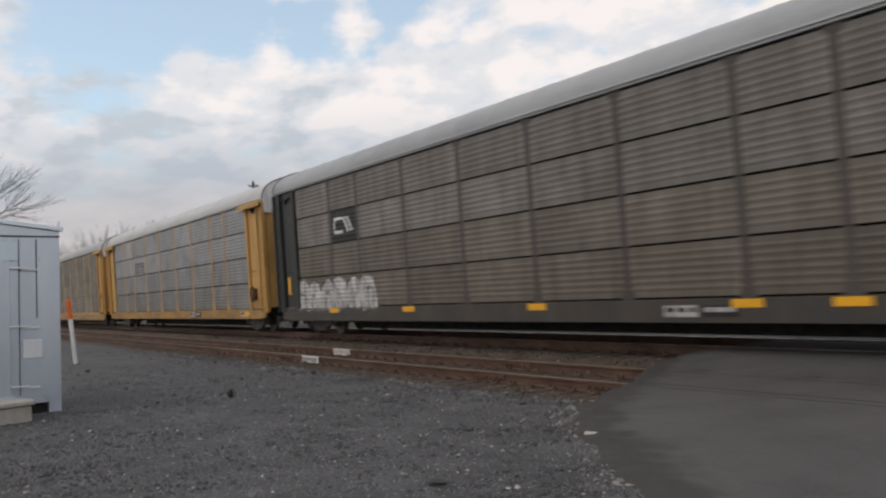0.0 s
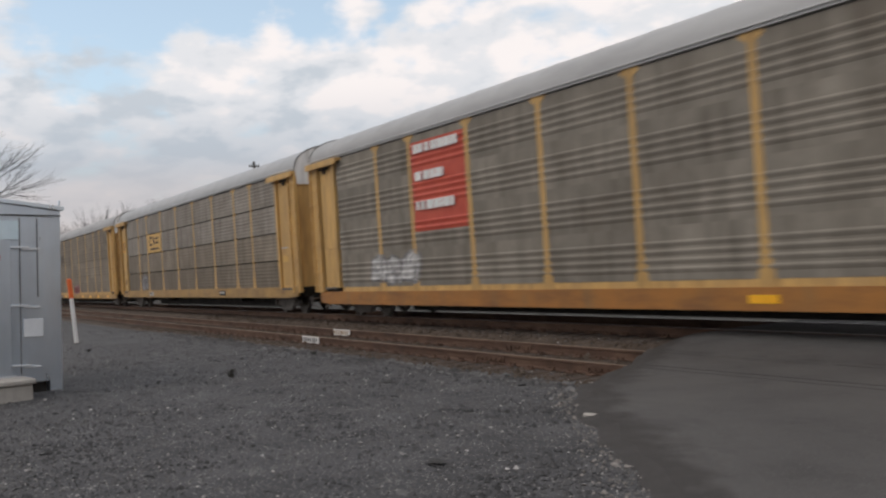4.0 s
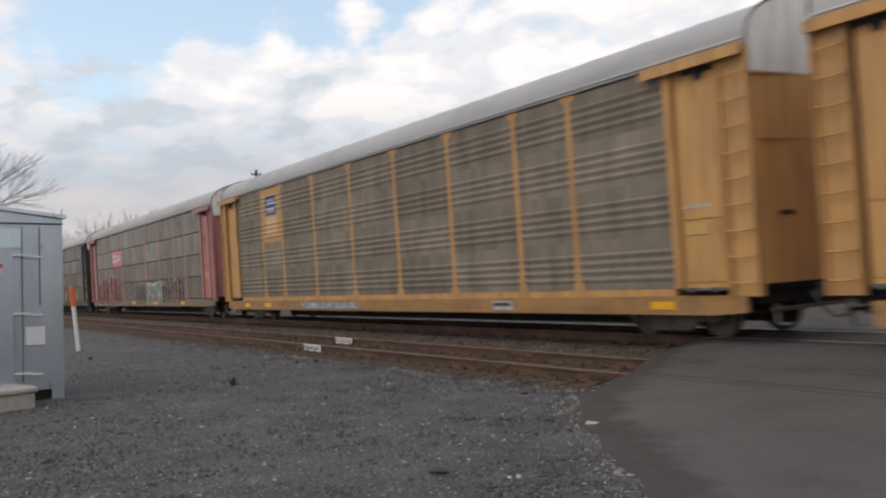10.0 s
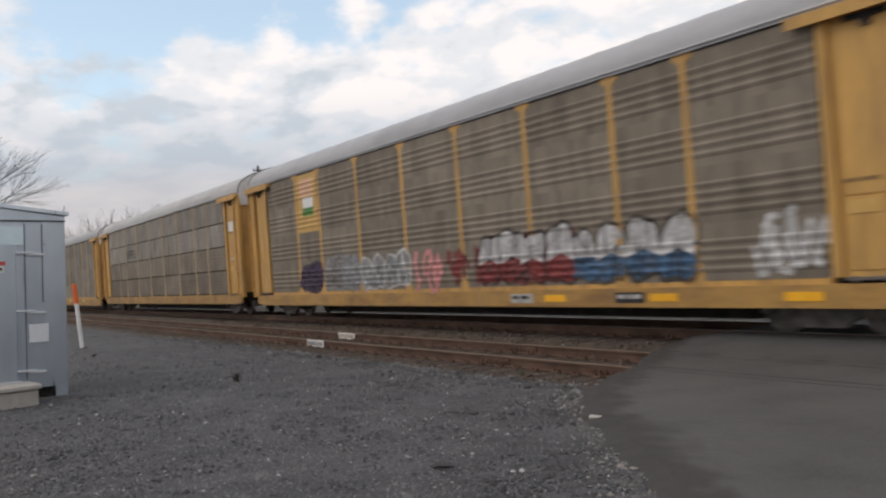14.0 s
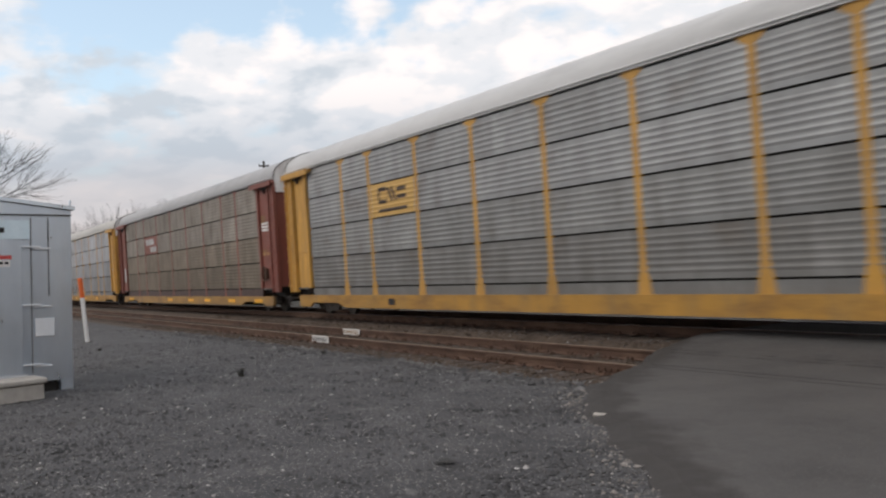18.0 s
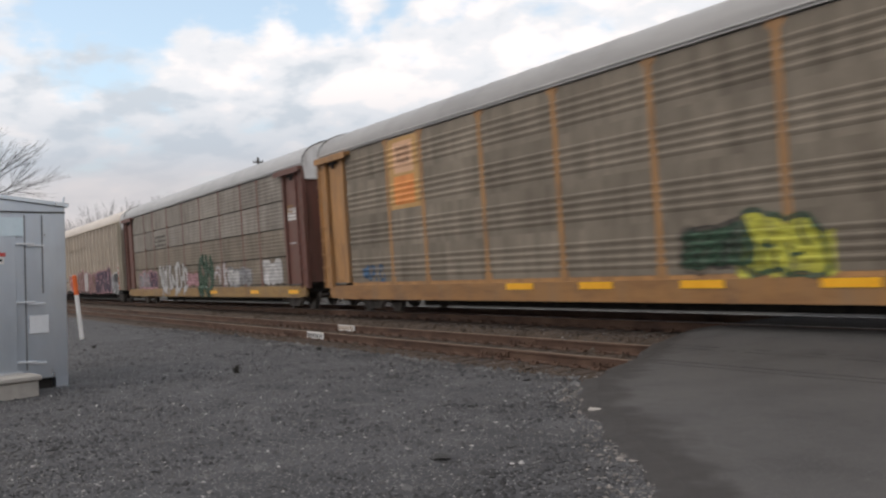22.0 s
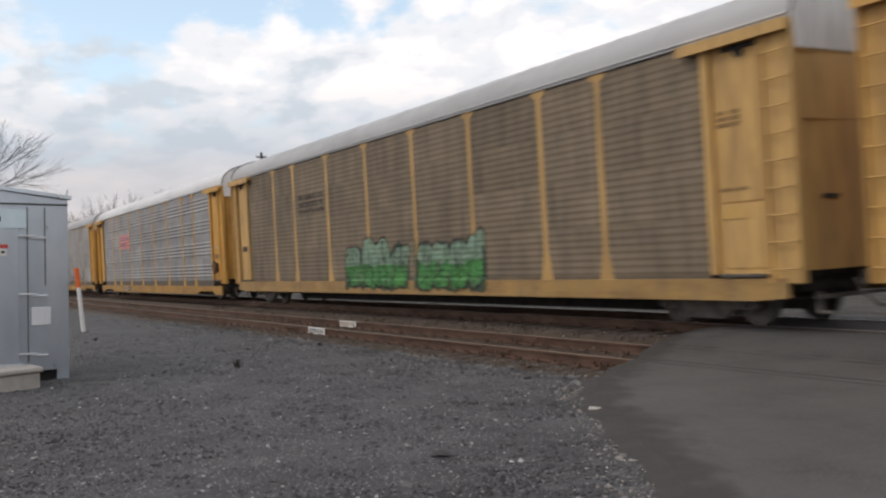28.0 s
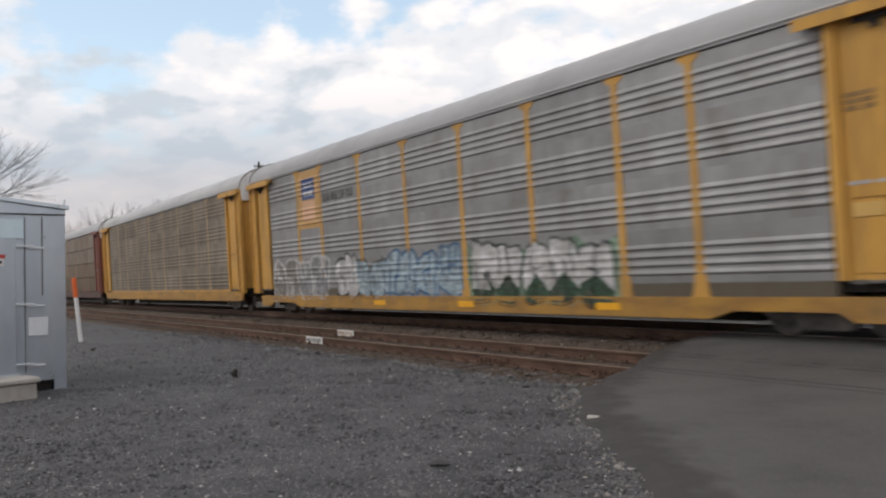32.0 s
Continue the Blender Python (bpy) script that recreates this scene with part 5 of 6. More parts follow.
    shield(c, F_TAN, F_NAVY, F_PEACH, "yellow emblem field with a navy and peach shield")
    plate(c, "data_plate", -5.6, -1.2, 0.52, 0.70, G_PALEBLUE, "", -1.54)
    reflectors(c, 0.66, False, (-11.0, -8.8, 11.4), 0.3)
    data_plates(c, (5.9,), 26)
    small_end_marks(c, 38)
    # 9
    c = add(autorack(9, "rows", "grey", PINK, sill=("dusty_tan", (0.33, 0.27, 0.17)), cap=0.10, roof=(0.44, 0.43, 0.42), sill_z=(0.55, 0.88), label="faded pink-red car carrier with grey sides and dark red spray paint"))
    emblem(c, 2, 2.87, 3.80, F_ROSE, [], "rose-red emblem field with white shapes")
    emblem_shapes(c, -6.75, -5.75, 3.16, 3.54, WHITE, "uo", 0.22)
    emblem_shapes(c, -5.7, -4.55, 3.16, 3.54, WHITE, "o|||", 0.20)
    graffiti(c, -11.6, -8.3, 0.80, 2.15, [G_RED], G_WHITE, 2, 91, "dark red sprayed letters with white edges", 0.36, stems=True)
    graffiti(c, -8.0, -4.8, 0.80, 2.2, [G_RED], G_WHITE, 2, 95, "dark red sprayed letters with white edges", 0.36, stems=True)
    graffiti(c, -3.5, 1.1, 0.66, 1.75, [F_DULL, GREYB_M], F_DULL, 4, 92, "dull brown-grey sprayed letters", 0.36)
    graffiti(c, 1.3, 4.6, 0.66, 1.75, [G_GREY, G_PALEGREEN], G_WHITE, 3, 93, "pale grey sprayed letters", 0.5, G_GREY)
    graffiti(c, 4.6, 8.6, 0.82, 1.85, [G_MAROON], G_WHITE, 4, 94, "dark maroon sprayed letters with white edges", 0.30, stems=True)
    reflectors(c, 0.68, False, (-1.6, 3.2, 8.4), 0.35)
    small_end_marks(c, 39)
    # 10
    c = add(autorack(10, "rows", "ash", GREYB, sill=("grimy_grey", (0.075, 0.07, 0.065)), end=BLACKISH, cap=0.12, flare=0.08, roof=(0.46, 0.46, 0.46), sill_z=(0.54, 0.90), label="dark grey-brown car carrier with black ends and small white tags"))
    square_emblem(c, BLACK, WHITE, "black emblem field with white shapes")
    graffiti(c, -11.3, -9.3, 0.95, 1.65, [F_DULL], G_GREY, 2, 101, "white sprayed patch", 0.45)
    graffiti(c, -7.3, -4.8, 0.75, 1.9, [F_DULL], G_GREY, 2, 102, "white sprayed patch", 0.5)
    graffiti(c, -1.1, 1.0, 1.15, 1.85, [G_WHITE], G_GREY, 2, 103, "white sprayed tag", 0.4)
    reflectors(c, 0.95, True, (U[4], U[6], U[8], 12.8))
    small_end_marks(c, 40, True)
    # 11
    c = add(autorack(11, "dusty", "brown", YEL, roof=(0.45, 0.45, 0.46), sill_z=(0.46, 0.82), label="yellow car carrier with brown-grey sides and long spray paint"))
    emblem(c, 1, 2.86, 4.76, F_YELLOW, [(0.16, 0.84, 0.62, 0.92, F_PEACH), (0.28, 0.80, 0.42, 0.60, WHITE), (0.28, 0.80, 0.28, 0.42, G_GREEN)], "yellow emblem field with peach, white and green shapes")
    graffiti(c, -9.0, -7.3, 0.9, 1.9, [G_PURPLE], G_PURPLE, 1, 116, "dull dark purple sprayed oval", 0.8)
    graffiti(c, -6.9, -4.4, 0.95, 1.95, [F_DULL, G_GREY], G_GREY, 4, 111, "grey sprayed letters", 0.24)
    graffiti(c, -4.2, -1.4, 0.95, 1.95, [G_GREY], G_WHITE, 4, 117, "grey sprayed letters with white edges", 0.26)
    graffiti(c, -1.1, 1.7, 0.80, 1.85, [F_ROSE, G_RED], F_BRICK, 4, 112, "faded red sprayed letters", 0.2)
    graffiti(c, 2.1, 5.6, 0.95, 2.2, [G_WHITE], G_BLACK, 4, 113, "white sprayed letters over red and blue", 0.5, G_RED, (G_RED, 0.40))
    graffiti(c, 5.5, 9.0, 0.95, 2.1, [G_WHITE], G_BLACK, 4, 114, "white and blue sprayed letters", 0.34, None, (G_BLUE, 0.42))
    graffiti(c, 10.2, 11.7, 1.0, 2.0, [G_WHITE], G_WHITE, 3, 115, "thin white sprayed letters", 0.2)
    data_plates(c, (3.4, 6.9), 44)
    reflectors(c, 0.66, False, (5.0, 8.2, 11.2), 0.35)
    small_end_marks(c, 41)
    # 12
    c = add(autorack(12, "rows", "brown", YEL, post=("dusty_post", (0.40, 0.29, 0.15)), roof=(0.52, 0.51, 0.50), dirt=0.8, sill_z=(0.50, 0.88), label="dusty yellow car carrier with brown-grey ribbed sides"))
    bars(c, U[2] + 0.3, U[3] - 0.4, 3.0, 3.5, 3, G_BLACK, 121)
    plate(c, "placard", 12.1, 12.7, 3.4, 3.8, WHITE, "", Y_SIDE + 0.02)
    small_end_marks(c, 42)
    # 13
    c = add(autorack(13, "dusty", "grey", YEL, roof=(0.37, 0.37, 0.37), sill_z=(0.36, 0.80), label="yellow car carrier with grey ribbed sides and a small orange emblem"))
    for x0, x1, z0, z1 in ((0.50, 0.92, 3.20, 3.66), (1.00, 1.40, 3.20, 3.66), (1.48, 1.92, 3.20, 3.66), (0.55, 1.90, 3.00, 3.10)):
        ribbed(c, "emblem", U[2] + x0, U[2] + x1, z0, z1, F_AMBER, "plain amber emblem block")
    reflectors(c, 0.84, False, (U[5], U[6], U[7]), 0.2)
    data_plates(c, (-5.9, -5.0), 47)
    small_end_marks(c, 43)
    # 14
    c = add(autorack(14, "rows", "blue", GOLD, roof=(0.66, 0.66, 0.655), cap=0.18, sill_z=(0.28, 0.66), cut=True, label="clean silver-blue car carrier with yellow posts and a white roof"))
    emblem_shapes(c, -6.5, -4.8, 3.26, 3.64, F_BROWN, "uz=", 0.24)
    emblem(c, 2, 2.87, 3.80, F_YELLOW, [(0.18, 0.84, 0.12, 0.22, F_BROWN)], "yellow emblem field with dark brown shapes")
    plate(c, "data_plate", -6.2, -5.8, 0.38, 0.56, BLACK, "", -1.54)
    small_end_marks(c, 44)
    # 15
    c = add(autorack(15, "rows", "brown", MAROON, sill=YEL, cap=0.12, flare=0.03, roof=(0.45, 0.45, 0.455), sill_z=(0.27, 0.61), cut=True, band=("dark_maroon", (0.07, 0.045, 0.04)), label="maroon car carrier with dark grey-brown sides and a yellow sill"))
    emblem(c, 2, 2.87, 3.80, paint("paint_maroon", MAROON[1]), [(0.10, 0.80, 0.52, 0.84, G_WHITE), (0.46, 0.96, 0.10, 0.40, G_WHITE)], "maroon emblem field with white shapes")
    bars(c, 12.0, 12.75, 3.0, 3.35, 3, WHITE, 152, Y_SIDE + 0.028)
    graffiti(c, -12.65, -12.1, 1.45, 2.2, [G_WHITE], G_WHITE, 1, 151, "small white sprayed tag", 0.3)
    reflectors(c, 0.36, False, (-11.0, -2.0, 1.8, 4.5, 8.0, 11.3), 0.45)
    bars(c, 12.0, 12.7, 2.12, 2.24, 2, F_TAN, 153, Y_SIDE + 0.028)
    small_end_marks(c, 45, brake=True, placard=False)
    # 16
    c = add(autorack(16, "rows", "bluish", GOLD, roof=(0.60, 0.58, 0.54), cap=0.14, slots=True, sill_z=(0.28, 0.66), cut=True, label="bright silver car carrier with yellow posts and a yellow emblem"))
    emblem(c, 2, 2.87, 3.80, F_YELLOW, [], "yellow emblem field with dark brown shapes")
    emblem_shapes(c, -6.45, -4.75, 3.06, 3.58, F_UMBER, "uz", 0.24)
    graffiti(c, -9.0, 2.0, 0.98, 1.4, [F_DULL], F_DULL, 9, 161, "worn faint sprayed letters", 0.0)
    reflectors(c, 0.66, False, (-11.2, -8.6, -5.8, -1.8, 2.2, 6.5), 0.3)
    small_end_marks(c, 46)
    # 17
    c = add(autorack(17, "dusty", "brown", RUSTY_OCHRE, roof=(0.44, 0.43, 0.42), dirt=0.9, cap=0.10, flare=0.06, slots=True, sill_z=(0.42, 0.83), label="rust-ochre car carrier with brown-grey sides and lime spray paint"))
    emblem(c, 1, 2.86, 4.76, F_TAN, [(0.18, 0.84, 0.50, 0.94, F_PEACH), (0.30, 0.72, 0.62, 0.88, F_BROWN), (0.38, 0.64, 0.68, 0.80, F_PEACH), (0.16, 0.84, 0.06, 0.46, F_ORANGE)], "orange emblem field with a dark ring")
    graffiti(c, -11.0, -9.6, 0.95, 1.4, [G_BLUE], G_BLUE, 3, 171, "small blue sprayed scrawl", 0.2)
    graffiti(c, 1.9, 3.6, 0.95, 1.75, [G_DKGREEN], G_BLACK, 2, 174, "dark green and black sprayed letters", 0.36)
    graffiti(c, 3.3, 4.9, 0.85, 1.80, [G_YELLOW], G_DKGREEN, 2, 172, "lime yellow sprayed letters with dark edges", 0.44, G_YELLOW)
    graffiti(c, 6.8, 9.7, 0.92, 2.05, [G_WHITE, G_PALEBLUE], G_GREY, 6, 173, "thin white sprayed letters", 0.18)
    reflectors(c, 0.84, False, (-3.0, -0.4, 2.4, 5.3), 0.5)
    small_end_marks(c, 47)
    # 18
    c = add(autorack(18, "rows", "brown", ("brown_maroon", (0.16, 0.070, 0.055)), sill=("dusty_ochre", (0.42, 0.26, 0.09)), dirt=0.9, cap=0.06, flare=0.02, roof=(0.50, 0.50, 0.50), sill_z=(0.45, 0.84), label="brown-maroon car carrier covered low down with mixed spray paint"))
    bars(c, U[2] + 0.3, U[3] - 0.3, 2.9, 3.5, 3, G_BLACK, 181)
    graffiti(c, -10.9, -6.7, 0.82, 1.75, [G_GREY, G_PURPLE], G_PINK, 5, 182, "grey and pink sprayed letters", 0.24)
    graffiti(c, -6.1, -1.2, 0.55, 1.95, [G_WHITE], G_GREY, 5, 183, "tall white sprayed letters", 0.20)
    graffiti(c, -1.2, 0.7, 0.90, 1.6, [G_PINK], F_BRICK, 2, 184, "faded pink sprayed letters", 0.24)
    graffiti(c, 0.6, 3.1, 0.55, 2.45, [G_DKGREEN], G_DKGREEN, 2, 185, "dark green sprayed letters", 0.22)
    graffiti(c, 3.3, 4.9, 0.90, 1.75, [G_WHITE], G_PINK, 2, 186, "white sprayed letters", 0.2)
    graffiti(c, 5.0, 7.8, 0.92, 1.6, [G_WHITE, G_GREY], G_GREY, 4, 187, "white sprayed letters", 0.3, F_DULL)
    graffiti(c, 9.3, 11.0, 0.95, 1.75, [G_WHITE], G_WHITE, 3, 188, "white sprayed patch", 0.6, G_GREY)
    reflectors(c, 0.66, False, (3.0, 8.2, 12.2), 0.45)
    bars(c, 12.0, 12.75, 3.05, 3.5, 4, WHITE, 189, Y_SIDE + 0.028)
    small_end_marks(c, 48, placard=False)
    # 19
    add(beige_car())
    # 20
    c = add(autorack(20, "rows", "soot", GREYB, sill=("grimy_grey", (0.085, 0.08, 0.072)), end=BLACKISH, cap=0.12, flare=0.06, roof=(0.54, 0.54, 0.545), sill_z=(0.56, 0.91), label="grey-brown car carrier with black ends and white spray paint"))
    square_emblem(c, BLACK, WHITE, "black emblem field with white shapes")
    rusty = panel_steel("sheet_rusty", (0.15, 0.082, 0.05), 0.1, 0.7)
    ribbed(c, "rusty_panel", U[5] + 0.1, U[6] - 0.1, 3.78, 4.66, rusty, "rust-brown replaced panel")
    graffiti(c, -12.0, -5.6, 0.55, 1.95, [G_WHITE], F_BRICK, 6, 201, "white sprayed letters with dull red parts", 0.44)
    graffiti(c, -3.0, -1.9, 0.95, 1.6, [G_GREY], G_WHITE, 2, 202, "faint white tag", 0.2)
    graffiti(c, -0.8, 1.3, 0.95, 1.8, [G_WHITE], G_GREY, 4, 203, "faint white tag", 0.16)
    reflectors(c, 1.05, True, (-12.0, U[4], U[5], U[6], U[8]))
    small_end_marks(c, 49, True)
    # 21
    c = add(autorack(21, "dusty", "grey", YEL, roof=(0.50, 0.50, 0.50), cap=0.05, flare=0.03, sill_z=(0.44, 0.82), label="yellow car carrier with grey ribbed sides and white spray paint"))
    emblem(c, 2, 2.85, 3.62, F_RED, [(0.08, 0.60, 0.50, 0.84, WHITE), (0.44, 0.94, 0.16, 0.50, WHITE)], "red emblem field with white shapes")
    graffiti(c, -2.3, 2.4, 0.62, 2.0, [G_WHITE], G_WHITE, 4, 211, "bold white sprayed letters", 0.34)
    graffiti(c, 7.0, 10.8, 0.98, 1.75, [G_GREY, G_PALEBLUE], G_GREY, 6, 212, "faint blue-grey sprayed letters", 0.22)
    small_end_marks(c, 50)
    # 22
    c = add(autorack(22, "fine", "dark", PALE, roof=(0.53, 0.53, 0.53), sill_z=(0.48, 0.84), label="pale yellow car carrier with dark brown sides and green spray paint"))
    bars(c, U[2] + 0.4, U[3] - 0.3, 3.0, 3.7, 3, G_BLACK, 221)
    for a, b, sd in ((-3.0, 0.8, 222), (1.4, 4.6, 223)):
        graffiti(c, a, b, 0.58, 2.0, [G_PALEGREEN], G_BLACK, 4, sd, "large pale and bright green sprayed letters", 0.34, G_DKGREEN, (G_GREEN, 0.50))
    small_end_marks(c, 51)
    plate(c, "placard", -12.7, -12.2, 2.0, 2.2, F_BROWN, "", Y_SIDE + 0.02)
    # 23
    # olive band here and on the next two cars is darkened for its shadow
    c = add(autorack(23, "ribs", "silver", GOLD, roof=(0.76, 0.76, 0.76), cap=0.18, sill_z=(0.29, 0.66), cut=True, band=("shaded_olive", (0.10, 0.085, 0.06)), label="bright silver ribbed car carrier with yellow posts and a rose panel"))
    emblem(c, 2, 2.78, 3.62, F_ROSE, [(0.05, 0.95, 0.60, 0.74, G_PINK), (0.05, 0.62, 0.26, 0.42, G_PINK)], "rose panel with two pale bars")
    data_plates(c, (-6.3, -5.2), 54)
    small_end_marks(c, 52, brake=True)
    # 24
    c = add(autorack(24, "ribs", "silver", GOLD, roof=(0.46, 0.46, 0.47), sill_z=(0.30, 0.66), cut=True, band=("shaded_olive", (0.10, 0.085, 0.06)), label="silver-grey car carrier with yellow posts and thin black tags"))
    emblem_shapes(c, -6.35, -4.95, 3.28, 3.66, F_AMBER, "uz=", 0.30)
    ribbed(c, "emblem_mark", -6.3, -5.0, 3.0, 3.12, F_AMBER)
    graffiti(c, -10.8, -8.2, 0.75, 1.8, [G_WHITE], G_BLACK, 3, 242, "white sprayed letters in a black ring", 0.36, G_GREY)
    graffiti(c, -3.7, -0.2, 0.75, 1.7, [G_BLACK], G_GREY, 3, 243, "thin black sprayed scrawl", 0.01)
    graffiti(c, 0.4, 8.6, 0.70, 1.75, [G_BLACK], G_GREY, 6, 244, "thin black sprayed scrawl", 0.01)
    reflectors(c, 0.66, False, (0.2, 4.3), 0.3)
    data_plates(c, (6.0,), 56)
    small_end_marks(c, 53)
    # 25
    c = add(autorack(25, "ribs", "silver", GOLD, roof=(0.47, 0.47, 0.475), cap=0.16, sill_z=(0.30, 0.67), cut=True, band=("shaded_olive", (0.10, 0.085, 0.06)), label="silver car carrier with ochre posts and pale spray paint"))
    shield(c, F_TAN, F_NAVY, F_PEACH, "yellow emblem field with a navy and peach shield")
    bars(c, U[2] + 0.2, U[3] - 0.4, 3.5, 3.9, 1, G_BLACK, 251)
    graffiti(c, -11.5, -6.9, 0.55, 1.95, [F_DULL, G_GREY], G_WHITE, 4, 252, "grey and white sprayed letters", 0.30, F_DULL)
    graffiti(c, -6.2, -3.0, 0.60, 1.9, [G_WHITE, G_PALEBLUE], G_BLACK, 4, 253, "white and pale blue sprayed letters", 0.34)
    graffiti(c, -2.9, 1.1, 0.60, 1.9, [G_PALEBLUE], G_BLUE, 4, 255, "pale blue sprayed letters", 0.30, G_GREY)
    graffiti(c, 1.7, 6.8, 0.48, 2.0, [G_WHITE], G_BLACK, 5, 254, "white and green sprayed letters", 0.40, G_PALEGREEN, (G_DKGREEN, 0.30))
    reflectors(c, 0.66, False, (-3.2, 1.4, 6.6), 0.35)
    small_end_marks(c, 54)
    # 26
    c = add(autorack(26, "dusty", "brown", GOLD, post=("dusty_post", (0.40, 0.29, 0.15)), roof=(0.50, 0.50, 0.50), dirt=0.8, sill_z=(0.45, 0.84), label="dusty yellow car carrier with brown-grey ribbed sides"))
    small_end_marks(c, 55)
    # 27
    c = add(autorack(27, "rows", "dark", MAROON, sill=("grimy_maroon", (0.11, 0.06, 0.05)), cap=0.08, roof=(0.48, 0.48, 0.48), sill_z=(0.50, 0.88), label="maroon car carrier with dark brown corrugated sides"))
    small_end_marks(c, 56)
    return cars


def beige_car():
    """A taller-sided beige car carrier: smooth sides with narrow posts, louvre bands and painted lower edge."""
    car = new("autorack_car")
    tagged(car, "smooth beige car carrier with narrow posts and large spray-painted letters", "rail car", "freight train of car carriers")
    skin = paint("paint_beige", BEIGE, 0.6)
    post_m = paint("paint_pale_beige", (0.58, 0.50, 0.40), 0.3)
    endm = paint("paint_beige_end", (0.36, 0.32, 0.25), 0.6)
    greyend = paint("paint_grey_end", (0.40, 0.41, 0.41), 0.6)
    roof_m = material("beige_roof", [(0.50, 0.44, 0.385), (0.57, 0.51, 0.45), (0.61, 0.55, 0.49)], 0.8, (0.3, 1, 1), 0.6, 0, 0.1, 20)
    put("inner_body", body_mesh(DARK), car)
    put("underframe", under_mesh(), car)
    put("roof", roof_mesh(roof_m, WHITE), car, label="beige arched roof with white ends")
    put("eave_beam", eave_mesh(post_m), car)
    n = 20
    x0, x1 = -12.7, 12.4
    w = (x1 - x0) / n
    pb = bmesh.new()
    loft(pb, [(0.0, 0.0), (0.0, 1.62), (-0.0, 1.66), (0.0, 3.98)], 0.0, w)
    for zb in (1.72, 2.76, 3.72):
        for i in range(6):
            box(pb, 0.12, w - 0.12, -0.012, 0.01, zb + 0.045 * i, zb + 0.045 * i + 0.022)
    pm = mesh_of("panel", pb, skin)
    qb = bmesh.new()
    prism(qb, [(-0.07, 0), (0.07, 0), (0.07, 4.0), (-0.07, 4.0)], -0.032, 0.02)
    qm = mesh_of("side_post", qb, post_m)
    for i in range(n):
        put("panel", pm, car, (x0 + i * w, -1.50, 0.80))
    for i in range(n + 1):
        put("side_post", qm, car, (x0 + i * w, -1.50, 0.78))
    bm = bmesh.new()
    box(bm, -12.9, 12.9, 1.42, 1.5, 0.8, 4.8)
    part("far_side_wall", bm, skin, car)
    bm = bmesh.new()
    box(bm, -13.0, 13.0, -1.52, -1.40, 0.58, 0.80)
    for i in range(26):
        box(bm, -12.7 + i, -12.45 + i, -1.55, -1.5, 0.60, 0.78)
    part("side_sill", bm, DARK, car)
    for s in (-1, 1):
        a, b = sorted((s * 12.4, s * HALF))
        bm = bmesh.new()
        box(bm, a, b, -1.47, -1.36, 0.8, 4.8)
        box(bm, (a + b) / 2 - 0.2, (a + b) / 2 + 0.3, -1.50, -1.47, 2.9, 3.2)
        part("end_plate", bm, endm, car)
        put("end_ladder", ladder_mesh(endm), car, (HALF - LADDER if s > 0 else -HALF, Y_SIDE, Z_SIDE))
        d = put("end_door", end_door_mesh(greyend, BLACK), car, (s * (HALF - 0.10), 0, 0))
        cp = put("coupler", coupler_mesh(), car, (s * (HALF - 0.08), 0, 0))
        if s < 0:
            d.rotation_euler.z = math.pi
            cp.rotation_euler.z = math.pi
        for i in range(10):
            plate(car, "stripe", s * 12.4 - 0.05, s * 12.4 + 0.05, 0.84 + 0.15 * i, 0.98 + 0.15 * i, WHITE if i % 2 else F_RED, "", -1.546)
    plate(car, "number_field", -8.9, -5.9, 1.42, 1.70, GREYB_M, "dark field with pale bars", Y_SKIN - 0.03)
    bars(car, -8.7, -6.0, 1.48, 1.64, 1, WHITE, 190, Y_SKIN - 0.036)
    plate(car, "number_field", 11.16, 12.24, 1.30, 1.76, BLACK, "dark notice", Y_SKIN - 0.03)
    graffiti(car, -10.2, -6.7, 0.58, 1.4, [G_WHITE], G_PINK, 5, 191, "white sprayed letters", 0.36)
    graffiti(car, -5.2, -2.3, 0.72, 2.0, [G_BRIGHTRED], G_WHITE, 3, 192, "red sprayed letters with white edges", 0.30)
    graffiti(car, -1.7, 5.0, 0.60, 2.15, [F_BRICK, G_WHITE, F_BRICK, F_BRICK], G_PINK, 5, 193, "brown-red and white sprayed letters", 0.34, F_DULL)
    graffiti(car, 4.9, 10.2, 0.60, 2.25, [G_PURPLE], G_PINK, 4, 194, "dark purple sprayed letters with pink edges", 0.44, G_PINK)
    graffiti(car, 10.2, 12.0, 0.60, 1.9, [G_GREY], G_WHITE, 2, 195, "grey sprayed letters", 0.4)
    frame_me, wheel_me, axle_me = truck_meshes()
    for s in (-1, 1):
        tr = put("truck", frame_me, car, (s * 10.75, 0, 0), "dark cast steel truck")
        for dx in (-0.92, 0.92):
            put("axle", axle_me, tr, (dx, 0, 0.42))
            put("wheel", wheel_me, tr, (dx, -0.70, 0.42))
            wf = put("wheel", wheel_me, tr, (dx, 0.70, 0.42))
            wf.rotation_euler.z = math.pi
    return car


GREYB_M = paint("paint_grimy_dark", (0.07, 0.062, 0.055), 0.4)


# ---- things beside the track ----
SEAM = material("door_seam", [(0.14, 0.15, 0.16), (0.20, 0.21, 0.22)], 3, (1, 1, 1), 0.6, 0.4)


